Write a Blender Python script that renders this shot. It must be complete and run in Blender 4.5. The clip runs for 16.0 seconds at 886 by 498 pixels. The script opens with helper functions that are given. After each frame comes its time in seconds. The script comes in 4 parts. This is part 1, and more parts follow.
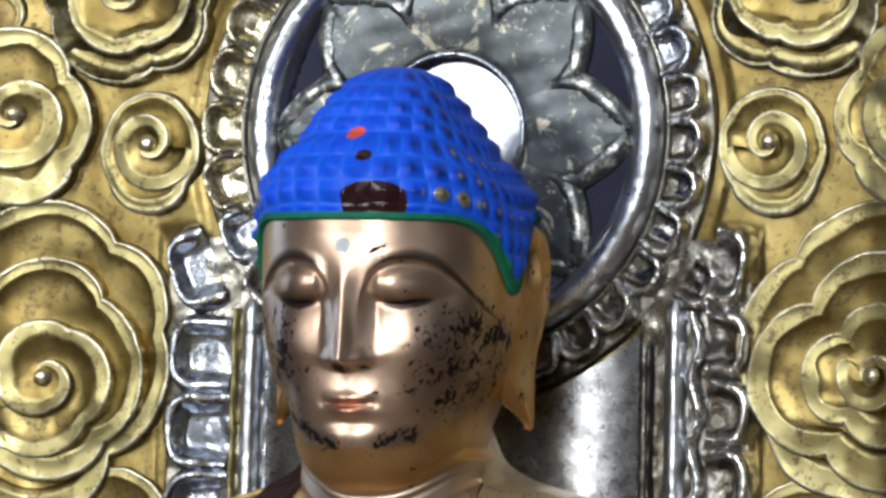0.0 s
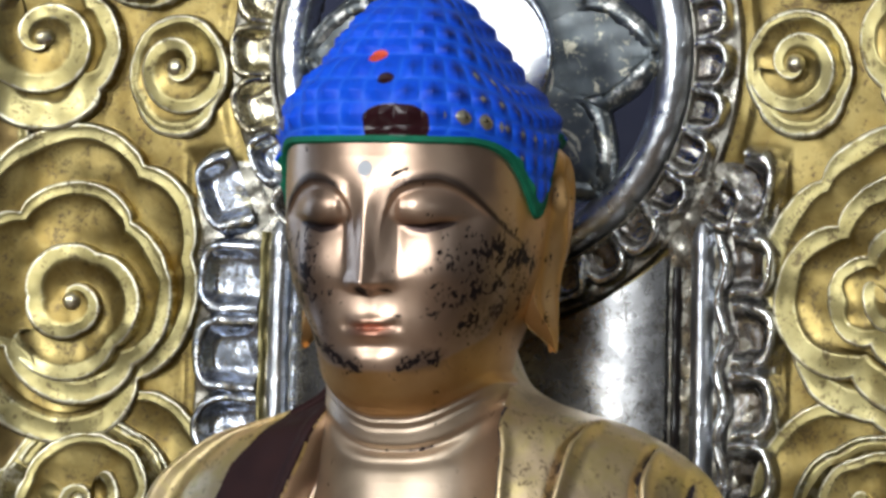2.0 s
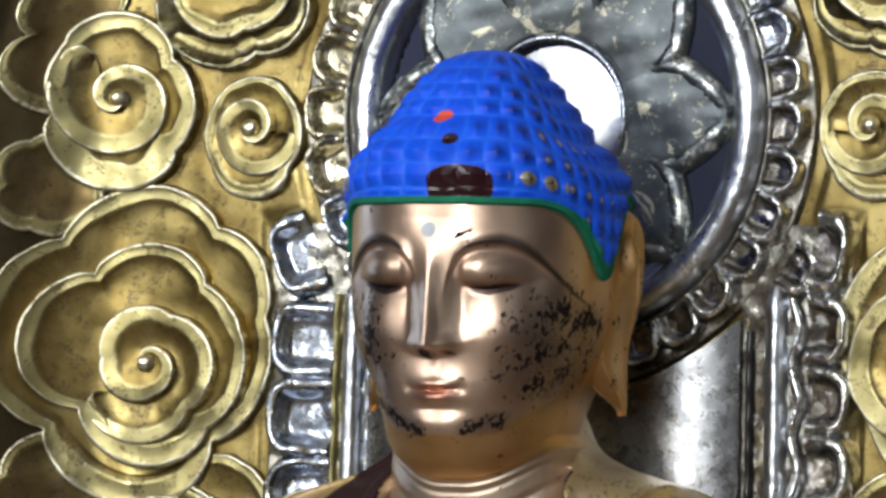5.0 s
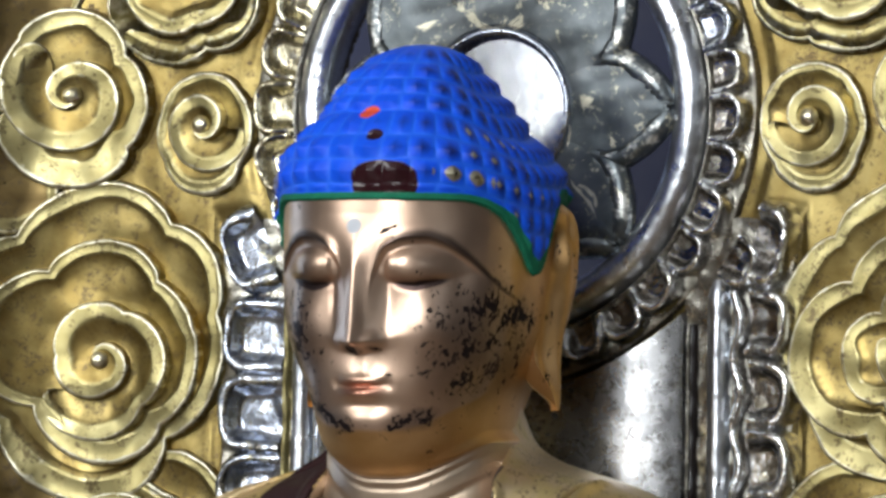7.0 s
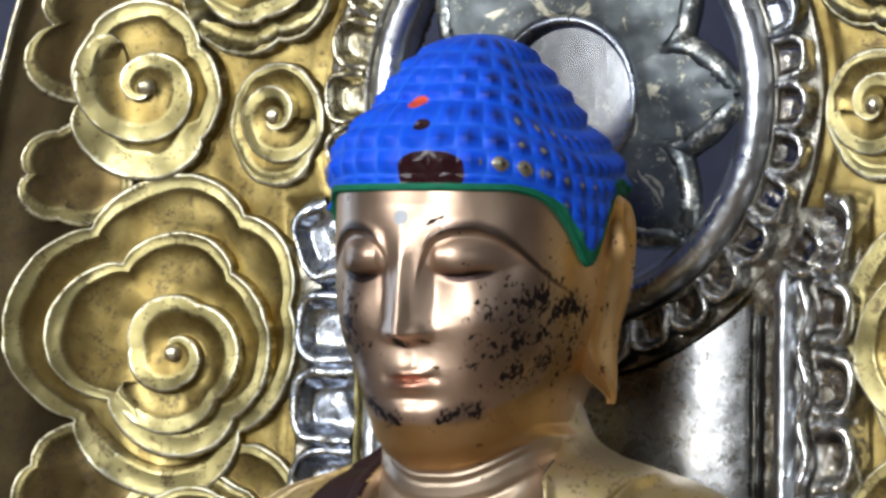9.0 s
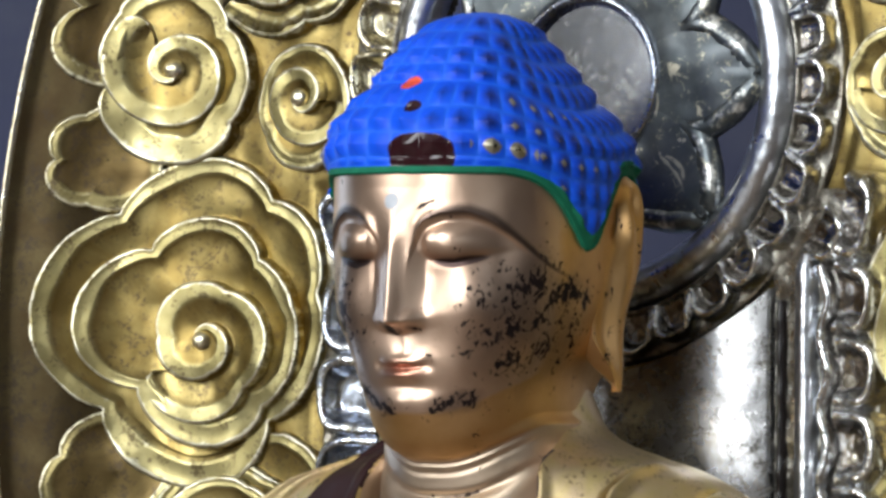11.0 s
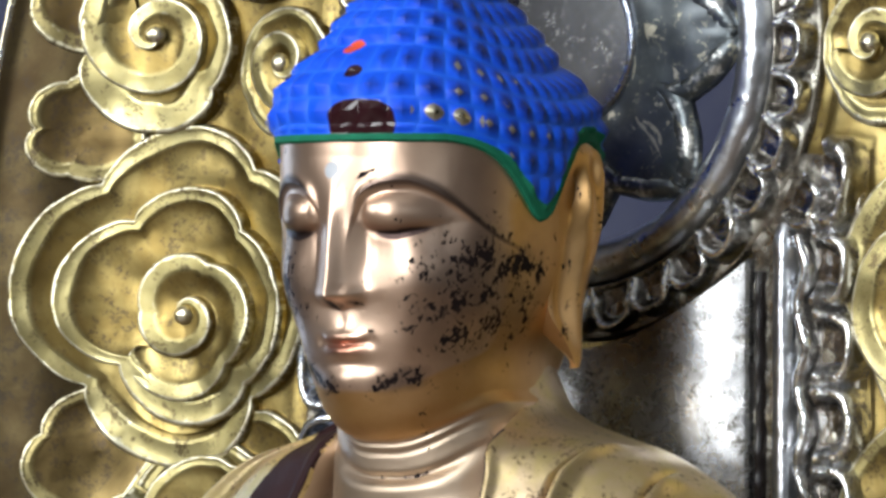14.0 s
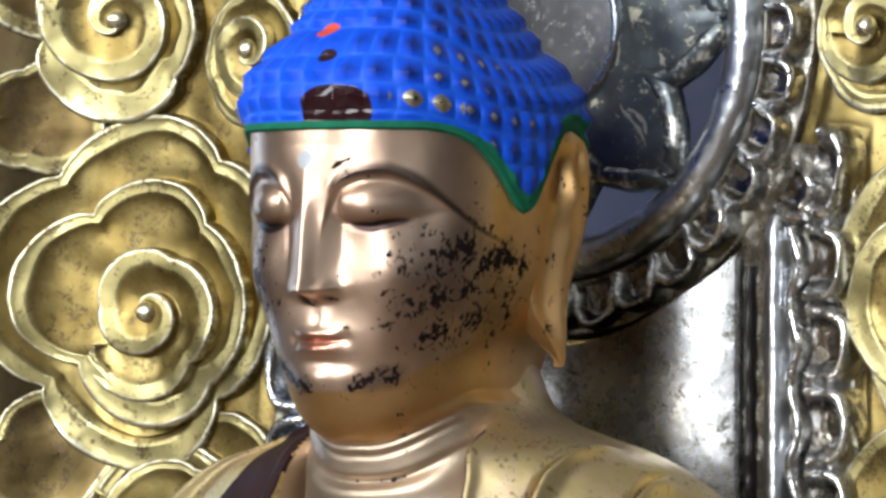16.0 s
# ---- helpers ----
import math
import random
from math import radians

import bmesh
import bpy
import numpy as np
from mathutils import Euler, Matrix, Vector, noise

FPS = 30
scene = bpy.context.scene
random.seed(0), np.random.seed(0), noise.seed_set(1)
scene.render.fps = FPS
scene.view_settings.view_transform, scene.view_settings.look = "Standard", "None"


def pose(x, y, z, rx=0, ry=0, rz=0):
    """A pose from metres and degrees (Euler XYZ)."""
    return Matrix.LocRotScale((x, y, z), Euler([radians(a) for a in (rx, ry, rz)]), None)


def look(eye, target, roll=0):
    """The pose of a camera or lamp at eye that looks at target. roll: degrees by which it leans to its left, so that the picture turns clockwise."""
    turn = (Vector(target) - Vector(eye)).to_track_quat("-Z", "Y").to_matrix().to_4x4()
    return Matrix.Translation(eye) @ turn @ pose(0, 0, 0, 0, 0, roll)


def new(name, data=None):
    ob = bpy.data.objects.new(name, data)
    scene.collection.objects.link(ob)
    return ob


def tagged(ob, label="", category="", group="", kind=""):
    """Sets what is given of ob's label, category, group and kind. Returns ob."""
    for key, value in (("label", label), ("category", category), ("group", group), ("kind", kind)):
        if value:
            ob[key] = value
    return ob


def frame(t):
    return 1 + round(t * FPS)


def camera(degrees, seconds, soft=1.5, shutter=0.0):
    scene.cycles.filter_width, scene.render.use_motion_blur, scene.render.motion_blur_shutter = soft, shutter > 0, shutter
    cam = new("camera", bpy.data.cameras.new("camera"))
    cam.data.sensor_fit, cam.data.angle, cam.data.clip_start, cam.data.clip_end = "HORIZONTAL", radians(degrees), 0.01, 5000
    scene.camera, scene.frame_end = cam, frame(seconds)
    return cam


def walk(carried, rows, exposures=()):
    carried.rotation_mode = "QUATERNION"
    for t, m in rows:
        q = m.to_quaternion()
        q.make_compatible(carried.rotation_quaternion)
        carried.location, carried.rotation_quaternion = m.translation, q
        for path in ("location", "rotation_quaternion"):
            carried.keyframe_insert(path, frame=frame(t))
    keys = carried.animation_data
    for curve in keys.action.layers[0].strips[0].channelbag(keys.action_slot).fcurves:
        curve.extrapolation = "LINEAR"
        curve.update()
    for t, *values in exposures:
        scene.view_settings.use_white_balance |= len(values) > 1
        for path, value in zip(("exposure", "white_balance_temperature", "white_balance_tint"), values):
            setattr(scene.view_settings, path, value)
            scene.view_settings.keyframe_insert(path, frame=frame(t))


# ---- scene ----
cam = camera(9.990, 16.0, soft=3.1)
PATH = [
    (0, look((1.0112, -2.6512, 1.1445), (0.0820, -0.2242, 1.2265), 0.96)),
    (0.5, look((1.0244, -2.6475, 1.1459), (0.0795, -0.2266, 1.2273), 0.90)),
    (1, look((1.0363, -2.6479, 1.1444), (0.0775, -0.2326, 1.2255), 0.91)),
    (1.5, look((1.0357, -2.6436, 1.1444), (0.0772, -0.2279, 1.2179), 0.85)),
    (2, look((1.0414, -2.6356, 1.1457), (0.0706, -0.2240, 1.1870), 0.89)),
    (2.5, look((1.0492, -2.6187, 1.1463), (0.0548, -0.2169, 1.1943), 0.93)),
    (3, look((1.0565, -2.6152, 1.1462), (0.0517, -0.2182, 1.2160), 0.94)),
    (3.5, look((1.0658, -2.6112, 1.1452), (0.0428, -0.2220, 1.2159), 0.89)),
    (4, look((1.0726, -2.6040, 1.1420), (0.0375, -0.2202, 1.2173), 1.00)),
    (6.5, look((1.1660, -2.5512, 1.1477), (0.0526, -0.2027, 1.2171), 0.82)),
    (7, look((1.2090, -2.5290, 1.1509), (0.0639, -0.1957, 1.2172), 0.71)),
    (7.5, look((1.2341, -2.5106, 1.1508), (0.0442, -0.1997, 1.2141), 0.73)),
    (8, look((1.2531, -2.4960, 1.1518), (0.0352, -0.1997, 1.2140), 0.69)),
    (10.5, look((1.4108, -2.3242, 1.1565), (0.0054, -0.1373, 1.2081), 0.45)),
    (11, look((1.4353, -2.2869, 1.1573), (-0.0078, -0.1248, 1.2067), 0.40)),
    (11.5, look((1.4738, -2.2362, 1.1580), (-0.0215, -0.1098, 1.2063), 0.36)),
    (12, look((1.4999, -2.1992, 1.1602), (-0.0284, -0.0964, 1.2050), 0.29)),
    (12.5, look((1.5236, -2.1582, 1.1608), (-0.0326, -0.0758, 1.2040), 0.27)),
    (13, look((1.5363, -2.1246, 1.1614), (-0.0380, -0.0558, 1.2028), 0.21)),
    (13.5, look((1.5398, -2.1027, 1.1621), (-0.0441, -0.0412, 1.2005), 0.16)),
    (14, look((1.5313, -2.0881, 1.1641), (-0.0555, -0.0287, 1.1935), 0.17)),
    (14.5, look((1.5163, -2.0649, 1.1626), (-0.0710, -0.0058, 1.1910), 0.19)),
    (15, look((1.4892, -2.0432, 1.1595), (-0.0673, 0.0391, 1.1907), 0.30)),
    (15.5, look((1.4706, -2.0274, 1.1631), (-0.0823, 0.0578, 1.1912), 0.14)),
    (16, look((1.4481, -2.0146, 1.1604), (-0.1110, 0.0658, 1.1918), 0.15)),
]
EXPOSURES = [(0.0, 0.0), (7.0, 0.08), (12.0, 0.35), (16.0, 0.42)]
walk(cam, PATH, EXPOSURES)

# ---- light ----
world = bpy.data.worlds.new("world")
world.use_nodes = True
wn = world.node_tree
sky = wn.nodes.new("ShaderNodeTexSky")
sky.sky_type, sky.sun_disc = "NISHITA", False
sky.sun_elevation, sky.sun_rotation = radians(40), radians(200)
wn.links.new(sky.outputs[0], wn.nodes["Background"].inputs[0])
wn.nodes["Background"].inputs[1].default_value = 0.1
scene.world = world


def window_lamp(name, x, y, z, turn, wide, high, watts, colour):
    data = bpy.data.lights.new(name, "AREA")
    data.shape, data.size, data.size_y, data.energy, data.color = "RECTANGLE", wide, high, watts, colour
    ob = new(name, data)
    ob.matrix_world = pose(x, y, z, 90, 0, turn)
    return ob


# Two tall front openings, the side door to the open air, an added weak fill lamp on the other side.
window_lamp("window_light", 1.00, -5.17, 3.05, 0, 1.5, 3.7, 258, (0.95, 0.985, 1.0))
window_lamp("window_light", -2.45, -5.17, 3.05, 0, 1.4, 3.7, 165, (0.95, 0.985, 1.0))
window_lamp("window_light", -3.37, 0.60, 1.5, -90, 0.6, 2.0, 14, (0.50, 0.70, 1.0))
window_lamp("window_light", 3.57, -2.4, 1.9, 90, 1.6, 1.2, 2, (1.0, 0.97, 0.93))


# ---- materials ----
def shader(name):
    m = bpy.data.materials.new(name)
    m.use_nodes = True
    return m, m.node_tree, m.node_tree.nodes["Principled BSDF"]


def add(nt, kind, **inputs):
    n = nt.nodes.new(kind)
    for key, value in inputs.items():
        n.inputs[key.replace("_", " ")].default_value = value
    return n


def noise_tex(nt, scale, detail=4.0, rough=0.6, distort=0.0, stretch=None):
    co = nt.nodes.new("ShaderNodeTexCoord")
    n = add(nt, "ShaderNodeTexNoise", Scale=scale, Detail=detail, Roughness=rough, Distortion=distort)
    if stretch:
        grow = add(nt, "ShaderNodeMapping", Scale=stretch)
        nt.links.new(co.outputs["Object"], grow.inputs["Vector"])
        nt.links.new(grow.outputs["Vector"], n.inputs["Vector"])
    else:
        nt.links.new(co.outputs["Object"], n.inputs["Vector"])
    return n.outputs["Fac"]


def ramp(nt, fac, stops):
    r = nt.nodes.new("ShaderNodeValToRGB")
    els = r.color_ramp.elements
    while len(els) < len(stops):
        els.new(0.5)
    for e, (pos, c) in zip(els, stops):
        e.position, e.color = pos, (*c, 1) if len(c) == 3 else (c[0], c[0], c[0], 1)
    nt.links.new(fac, r.inputs[0])
    return r.outputs[0]


def mix(nt, fac, a, b):
    n = nt.nodes.new("ShaderNodeMix")
    n.data_type = "RGBA"
    for sock, v in ((n.inputs[0], fac), (n.inputs[6], a), (n.inputs[7], b)):
        if isinstance(v, (int, float)):
            sock.default_value = v
        elif isinstance(v, tuple):
            sock.default_value = (*v, 1)
        else:
            nt.links.new(v, sock)
    return n.outputs[2]


def calc(nt, op, a, b=0.0):
    n = nt.nodes.new("ShaderNodeMath")
    n.operation = op
    for sock, v in zip(n.inputs, (a, b)):
        if isinstance(v, (int, float)):
            sock.default_value = v
        else:
            nt.links.new(v, sock)
    return n.outputs[0]


def attr(nt, name):
    n = nt.nodes.new("ShaderNodeAttribute")
    n.attribute_name = name
    return n.outputs["Fac"]


def bump(nt, b, height, strength, distance):
    n = add(nt, "ShaderNodeBump", Strength=strength, Distance=distance)
    nt.links.new(height, n.inputs["Height"])
    nt.links.new(n.outputs[0], b.inputs["Normal"])


def leaf_metal(name, clean, aged, dirt, scale, rough=(0.2, 0.42), dirty=0.62, pale=None, beaten=0.45, metal=1.0, deep=None, worn=None):
    """Worn metal leaf: two tones in patches, clustered dirt specks, beaten unevenness and fine ripples."""
    m, nt, b = shader(name)
    broad = noise_tex(nt, scale, 6, 0.66, 0.6)
    fine = noise_tex(nt, scale * 3.2, 6, 0.68)
    col = ramp(nt, calc(nt, "ADD", calc(nt, "MULTIPLY", broad, 0.7), calc(nt, "MULTIPLY", fine, 0.3)), [(0.40, clean), (0.60, aged)])
    if pale:
        col = mix(nt, ramp(nt, noise_tex(nt, scale * 1.1, 8, 0.7, 2.0), [(0.60, (0,)), (0.615, (1,))]), col, pale)
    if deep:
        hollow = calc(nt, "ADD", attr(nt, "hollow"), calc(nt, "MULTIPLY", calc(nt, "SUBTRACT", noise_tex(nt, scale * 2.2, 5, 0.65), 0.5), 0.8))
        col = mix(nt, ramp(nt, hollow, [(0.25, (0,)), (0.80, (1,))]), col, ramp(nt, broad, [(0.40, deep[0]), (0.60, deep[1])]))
    if worn:
        rubbed = calc(nt, "ADD", attr(nt, "edge"), calc(nt, "MULTIPLY", calc(nt, "SUBTRACT", noise_tex(nt, scale * 6, 5, 0.7), 0.5), 2.0))
        col = mix(nt, ramp(nt, rubbed, [(0.50, (0,)), (0.80, (1,))]), col, worn)
    clusters = calc(nt, "ADD", noise_tex(nt, scale * 9, 6, 0.72), calc(nt, "MULTIPLY", calc(nt, "SUBTRACT", noise_tex(nt, scale * 1.3, 3), 0.5), 0.5))
    specks = ramp(nt, clusters, [(dirty, (0,)), (dirty + 0.07, (1,))])
    fine_dirt = ramp(nt, calc(nt, "ADD", noise_tex(nt, scale * 26, 4, 0.6, 0.4), calc(nt, "MULTIPLY", calc(nt, "SUBTRACT", noise_tex(nt, scale * 2.2, 4, 0.6, 1.5), 0.5), 1.1)), [(dirty + 0.03, (0,)), (dirty + 0.10, (1,))])
    specks = calc(nt, "MAXIMUM", specks, fine_dirt)
    col = mix(nt, calc(nt, "MULTIPLY", specks, 0.85), col, dirt)
    nt.links.new(col, b.inputs["Base Color"])
    nt.links.new(calc(nt, "SUBTRACT", metal, calc(nt, "MULTIPLY", specks, 0.35 * metal)), b.inputs["Metallic"])
    nt.links.new(ramp(nt, calc(nt, "ADD", calc(nt, "MULTIPLY", fine, 0.6), calc(nt, "MULTIPLY", broad, 0.4)), [(0.35, (rough[0],)), (0.68, (rough[1],))]), b.inputs["Roughness"])
    height = calc(nt, "ADD", noise_tex(nt, scale * 2.4, 2, 0.45), calc(nt, "MULTIPLY", noise_tex(nt, scale * 8, 5, 0.65), 0.14))
    bump(nt, b, height, beaten, 0.003)
    return m


def painted(name, tones, scale, rough, bumpy=0.15):
    m, nt, b = shader(name)
    f = noise_tex(nt, scale, 6, 0.65)
    nt.links.new(ramp(nt, f, [(0.3, tones[0]), (0.7, tones[1])]), b.inputs["Base Color"])
    nt.links.new(ramp(nt, noise_tex(nt, scale * 2), [(0.3, (rough * 0.8,)), (0.7, (rough * 1.2,))]), b.inputs["Roughness"])
    bump(nt, b, f, bumpy, 0.002)
    return m


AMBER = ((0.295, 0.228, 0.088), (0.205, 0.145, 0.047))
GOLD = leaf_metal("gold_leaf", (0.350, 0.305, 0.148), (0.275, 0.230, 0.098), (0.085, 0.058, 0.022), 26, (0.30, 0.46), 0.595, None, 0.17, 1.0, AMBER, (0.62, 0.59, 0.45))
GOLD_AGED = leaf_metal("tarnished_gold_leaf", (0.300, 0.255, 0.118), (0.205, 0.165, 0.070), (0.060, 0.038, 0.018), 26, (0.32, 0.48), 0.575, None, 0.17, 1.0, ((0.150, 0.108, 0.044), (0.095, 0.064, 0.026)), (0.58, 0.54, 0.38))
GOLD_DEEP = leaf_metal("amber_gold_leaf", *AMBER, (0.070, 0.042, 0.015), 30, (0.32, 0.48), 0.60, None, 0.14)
GOLD_WORN = leaf_metal("rubbed_gold_boss", (0.80, 0.76, 0.60), (0.52, 0.47, 0.31), (0.16, 0.12, 0.06), 55, (0.24, 0.36), 0.62)
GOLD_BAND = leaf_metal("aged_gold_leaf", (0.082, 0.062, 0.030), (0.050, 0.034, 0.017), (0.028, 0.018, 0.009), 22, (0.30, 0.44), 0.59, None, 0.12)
SILVER = leaf_metal("silver_leaf", (0.44, 0.475, 0.55), (0.24, 0.265, 0.33), (0.16, 0.14, 0.09), 30, (0.20, 0.34), 0.58, (0.72, 0.68, 0.48), 0.16, 1.0, None, (0.62, 0.63, 0.62))
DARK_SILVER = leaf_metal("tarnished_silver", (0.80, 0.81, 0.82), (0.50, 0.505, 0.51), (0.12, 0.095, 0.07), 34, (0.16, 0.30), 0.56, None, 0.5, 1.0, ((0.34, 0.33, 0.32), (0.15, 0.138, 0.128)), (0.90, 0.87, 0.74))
BRIGHT_SILVER = leaf_metal("polished_silver", (0.72, 0.75, 0.80), (0.44, 0.46, 0.50), (0.10, 0.08, 0.05), 30, (0.25, 0.37), 0.66)
PLATE_SILVER = leaf_metal("dull_silver_plate", (0.40, 0.40, 0.41), (0.27, 0.27, 0.275), (0.10, 0.09, 0.07), 34, (0.22, 0.34), 0.58, None, 0.10)
GILT_SILVER = leaf_metal("worn_silver_gilt", (0.46, 0.44, 0.385), (0.24, 0.225, 0.19), (0.09, 0.07, 0.05), 40, (0.22, 0.38), 0.56, None, 0.35, 1.0, None, (0.80, 0.75, 0.56))
CHAMPAGNE = leaf_metal("champagne_silver_leaf", (0.56, 0.52, 0.39), (0.34, 0.305, 0.20), (0.12, 0.09, 0.05), 30, (0.20, 0.34), 0.57, (0.70, 0.66, 0.50), 0.25, 1.0, None, (0.74, 0.70, 0.56))
DISC_SILVER = leaf_metal("scratched_silver", (0.36, 0.37, 0.395), (0.24, 0.25, 0.275), (0.50, 0.50, 0.48), 34, (0.17, 0.27), 0.62, None, 0.04)
PETAL_SILVER = leaf_metal("aged_silver_petal", (0.125, 0.138, 0.146), (0.068, 0.080, 0.086), (0.36, 0.34, 0.26), 24, (0.30, 0.44), 0.645, (0.50, 0.47, 0.36), 0.20, 0.80, None, (0.80, 0.80, 0.76))

WALL = painted("earth_plaster", ((0.15, 0.15, 0.155), (0.19, 0.19, 0.195)), 3, 0.9)
DARK_WALL = painted("dark_timber_boards", ((0.035, 0.030, 0.028), (0.055, 0.045, 0.040)), 5, 0.8)
PALE = painted("pale_plaster", ((0.50, 0.48, 0.45), (0.58, 0.56, 0.53)), 3, 0.9)
NAVY = painted("dark_blue_cloth", ((0.030, 0.034, 0.065), (0.040, 0.045, 0.085)), 9, 0.9)
TIMBER = painted("timber", ((0.20, 0.14, 0.09), (0.28, 0.20, 0.13)), 6, 0.45)
BOARDS = painted("dark_floor_boards", ((0.10, 0.065, 0.04), (0.15, 0.10, 0.06)), 14, 0.5)
# near-black that stands in for the shade in the gap beside the right pillar
GAP_SHADE = painted("dark_gap_shade", ((0.010, 0.008, 0.008), (0.016, 0.012, 0.011)), 8, 0.2)


def skin_shader():
    """Gilded face: rosy gold, amber gold at the sides and below the chin, black lacquer where the gold has chipped off;
    shade at cheek, eyes and ears put into the colour.
    """
    m, nt, b = shader("gilded_skin")
    rosy = ramp(nt, noise_tex(nt, 18, 4), [(0.35, (0.61, 0.435, 0.325)), (0.65, (0.51, 0.355, 0.26))])
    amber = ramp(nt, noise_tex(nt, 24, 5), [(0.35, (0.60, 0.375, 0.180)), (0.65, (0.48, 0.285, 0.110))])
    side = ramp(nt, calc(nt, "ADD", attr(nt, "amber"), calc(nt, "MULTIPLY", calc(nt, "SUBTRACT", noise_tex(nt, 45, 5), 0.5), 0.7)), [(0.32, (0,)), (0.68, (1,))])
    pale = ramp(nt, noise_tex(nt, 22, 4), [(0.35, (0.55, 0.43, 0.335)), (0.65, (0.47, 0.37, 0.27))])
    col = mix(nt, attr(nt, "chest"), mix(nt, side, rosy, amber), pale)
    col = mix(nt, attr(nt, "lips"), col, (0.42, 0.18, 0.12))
    # patchy brown puts the shaded side of the face into the colour, with patina
    col = mix(nt, calc(nt, "MULTIPLY", attr(nt, "patina_shade"), ramp(nt, noise_tex(nt, 40, 5, 0.65), [(0.30, (0.25,)), (0.65, (0.70,))])), col, (0.24, 0.165, 0.125))
    film = ramp(nt, calc(nt, "MULTIPLY", attr(nt, "flake_shade"), calc(nt, "ADD", noise_tex(nt, 60, 5, 0.65), 0.25)), [(0.22, (0,)), (0.75, (0.55,))])
    col = mix(nt, film, col, (0.10, 0.070, 0.062))
    bits = noise_tex(nt, 390, 4, 0.6, 0.3, (1.0, 1.0, 0.72))
    chips = ramp(nt, calc(nt, "ADD", calc(nt, "MULTIPLY", attr(nt, "flake_shade"), 0.27), calc(nt, "ADD", bits, calc(nt, "MULTIPLY", calc(nt, "SUBTRACT", noise_tex(nt, 95, 3, 0.55), 0.5), 0.80))), [(0.770, (0,)), (0.785, (1,))])
    col = mix(nt, chips, col, (0.012, 0.008, 0.008))
    # brow and eye paint, with the lids' shade mixed into the same mask
    col = mix(nt, attr(nt, "paint"), col, (0.026, 0.019, 0.023))
    col = mix(nt, attr(nt, "urna"), col, (0.40, 0.42, 0.46))
    nt.links.new(col, b.inputs["Base Color"])
    nt.links.new(calc(nt, "SUBTRACT", 0.92, calc(nt, "MAXIMUM", chips, attr(nt, "urna"))), b.inputs["Metallic"])
    nt.links.new(calc(nt, "SUBTRACT", 0.5, calc(nt, "MULTIPLY", calc(nt, "MAXIMUM", chips, attr(nt, "paint")), 0.45)), b.inputs["Specular IOR Level"])
    nt.links.new(calc(nt, "ADD", ramp(nt, noise_tex(nt, 60, 4), [(0.3, (0.30,)), (0.7, (0.41,))]), calc(nt, "MULTIPLY", calc(nt, "MAXIMUM", attr(nt, "chest"), attr(nt, "amber")), 0.09)), b.inputs["Roughness"])
    bump(nt, b, calc(nt, "ADD", calc(nt, "MULTIPLY", noise_tex(nt, 24, 2), 2.5), calc(nt, "ADD", noise_tex(nt, 70, 3), calc(nt, "MULTIPLY", chips, -0.6))), 0.16, 0.0014)
    return m


def hair_shader():
    """Blue mineral paint, thin and worn dark on the curls, bare metal on a few tips."""
    m, nt, b = shader("blue_hair_paint")
    blue = ramp(nt, noise_tex(nt, 40, 5), [(0.3, (0.002, 0.060, 0.64)), (0.7, (0.003, 0.092, 0.76))])
    worn = ramp(nt, calc(nt, "MULTIPLY", attr(nt, "knob"), calc(nt, "ADD", noise_tex(nt, 55, 4), 0.15)), [(0.16, (0,)), (0.48, (1,))])
    col = mix(nt, calc(nt, "MULTIPLY", worn, 0.85), blue, (0.004, 0.014, 0.13))
    col = mix(nt, calc(nt, "MULTIPLY", attr(nt, "groove"), 0.24), col, (0.03, 0.19, 0.74))
    col = mix(nt, attr(nt, "tip"), col, (0.34, 0.32, 0.24))
    col = mix(nt, attr(nt, "jewel"), col, (0.62, 0.075, 0.03))
    col = mix(nt, attr(nt, "lacquer"), col, (0.022, 0.006, 0.008))
    nt.links.new(col, b.inputs["Base Color"])
    nt.links.new(calc(nt, "MULTIPLY", attr(nt, "tip"), 0.8), b.inputs["Metallic"])
    nt.links.new(calc(nt, "SUBTRACT", 0.55, calc(nt, "ADD", calc(nt, "MULTIPLY", attr(nt, "lacquer"), 0.40), calc(nt, "MULTIPLY", attr(nt, "tip"), 0.2))), b.inputs["Roughness"])
    b.inputs["Specular IOR Level"].default_value = 0.30
    bump(nt, b, noise_tex(nt, 160, 4), 0.10, 0.001)
    return m


SKIN, HAIR = skin_shader(), hair_shader()
GREEN = painted("green_hairline", ((0.008, 0.105, 0.060), (0.014, 0.165, 0.090)), 90, 0.7, 0.3)
GREEN.node_tree.nodes["Principled BSDF"].inputs["Specular IOR Level"].default_value = 0.10
ROBE = leaf_metal("matt_robe_gold", (0.56, 0.43, 0.285), (0.52, 0.415, 0.185), (0.11, 0.065, 0.03), 22, (0.30, 0.48), 0.615, None, 0.35, 0.82)
MAROON = painted("maroon_lacquer", ((0.020, 0.010, 0.011), (0.034, 0.016, 0.016)), 40, 0.62)
MAROON.node_tree.nodes["Principled BSDF"].inputs["Specular IOR Level"].default_value = 0.06


# near-black for the robe's creases: their shade put into colour, with dark specks
CREASE_SHADE = painted("dark_crease_shade", ((0.018, 0.013, 0.015), (0.036, 0.027, 0.032)), 120, 0.75, 0.05)
CREASE_SHADE.node_tree.nodes["Principled BSDF"].inputs["Specular IOR Level"].default_value = 0.15


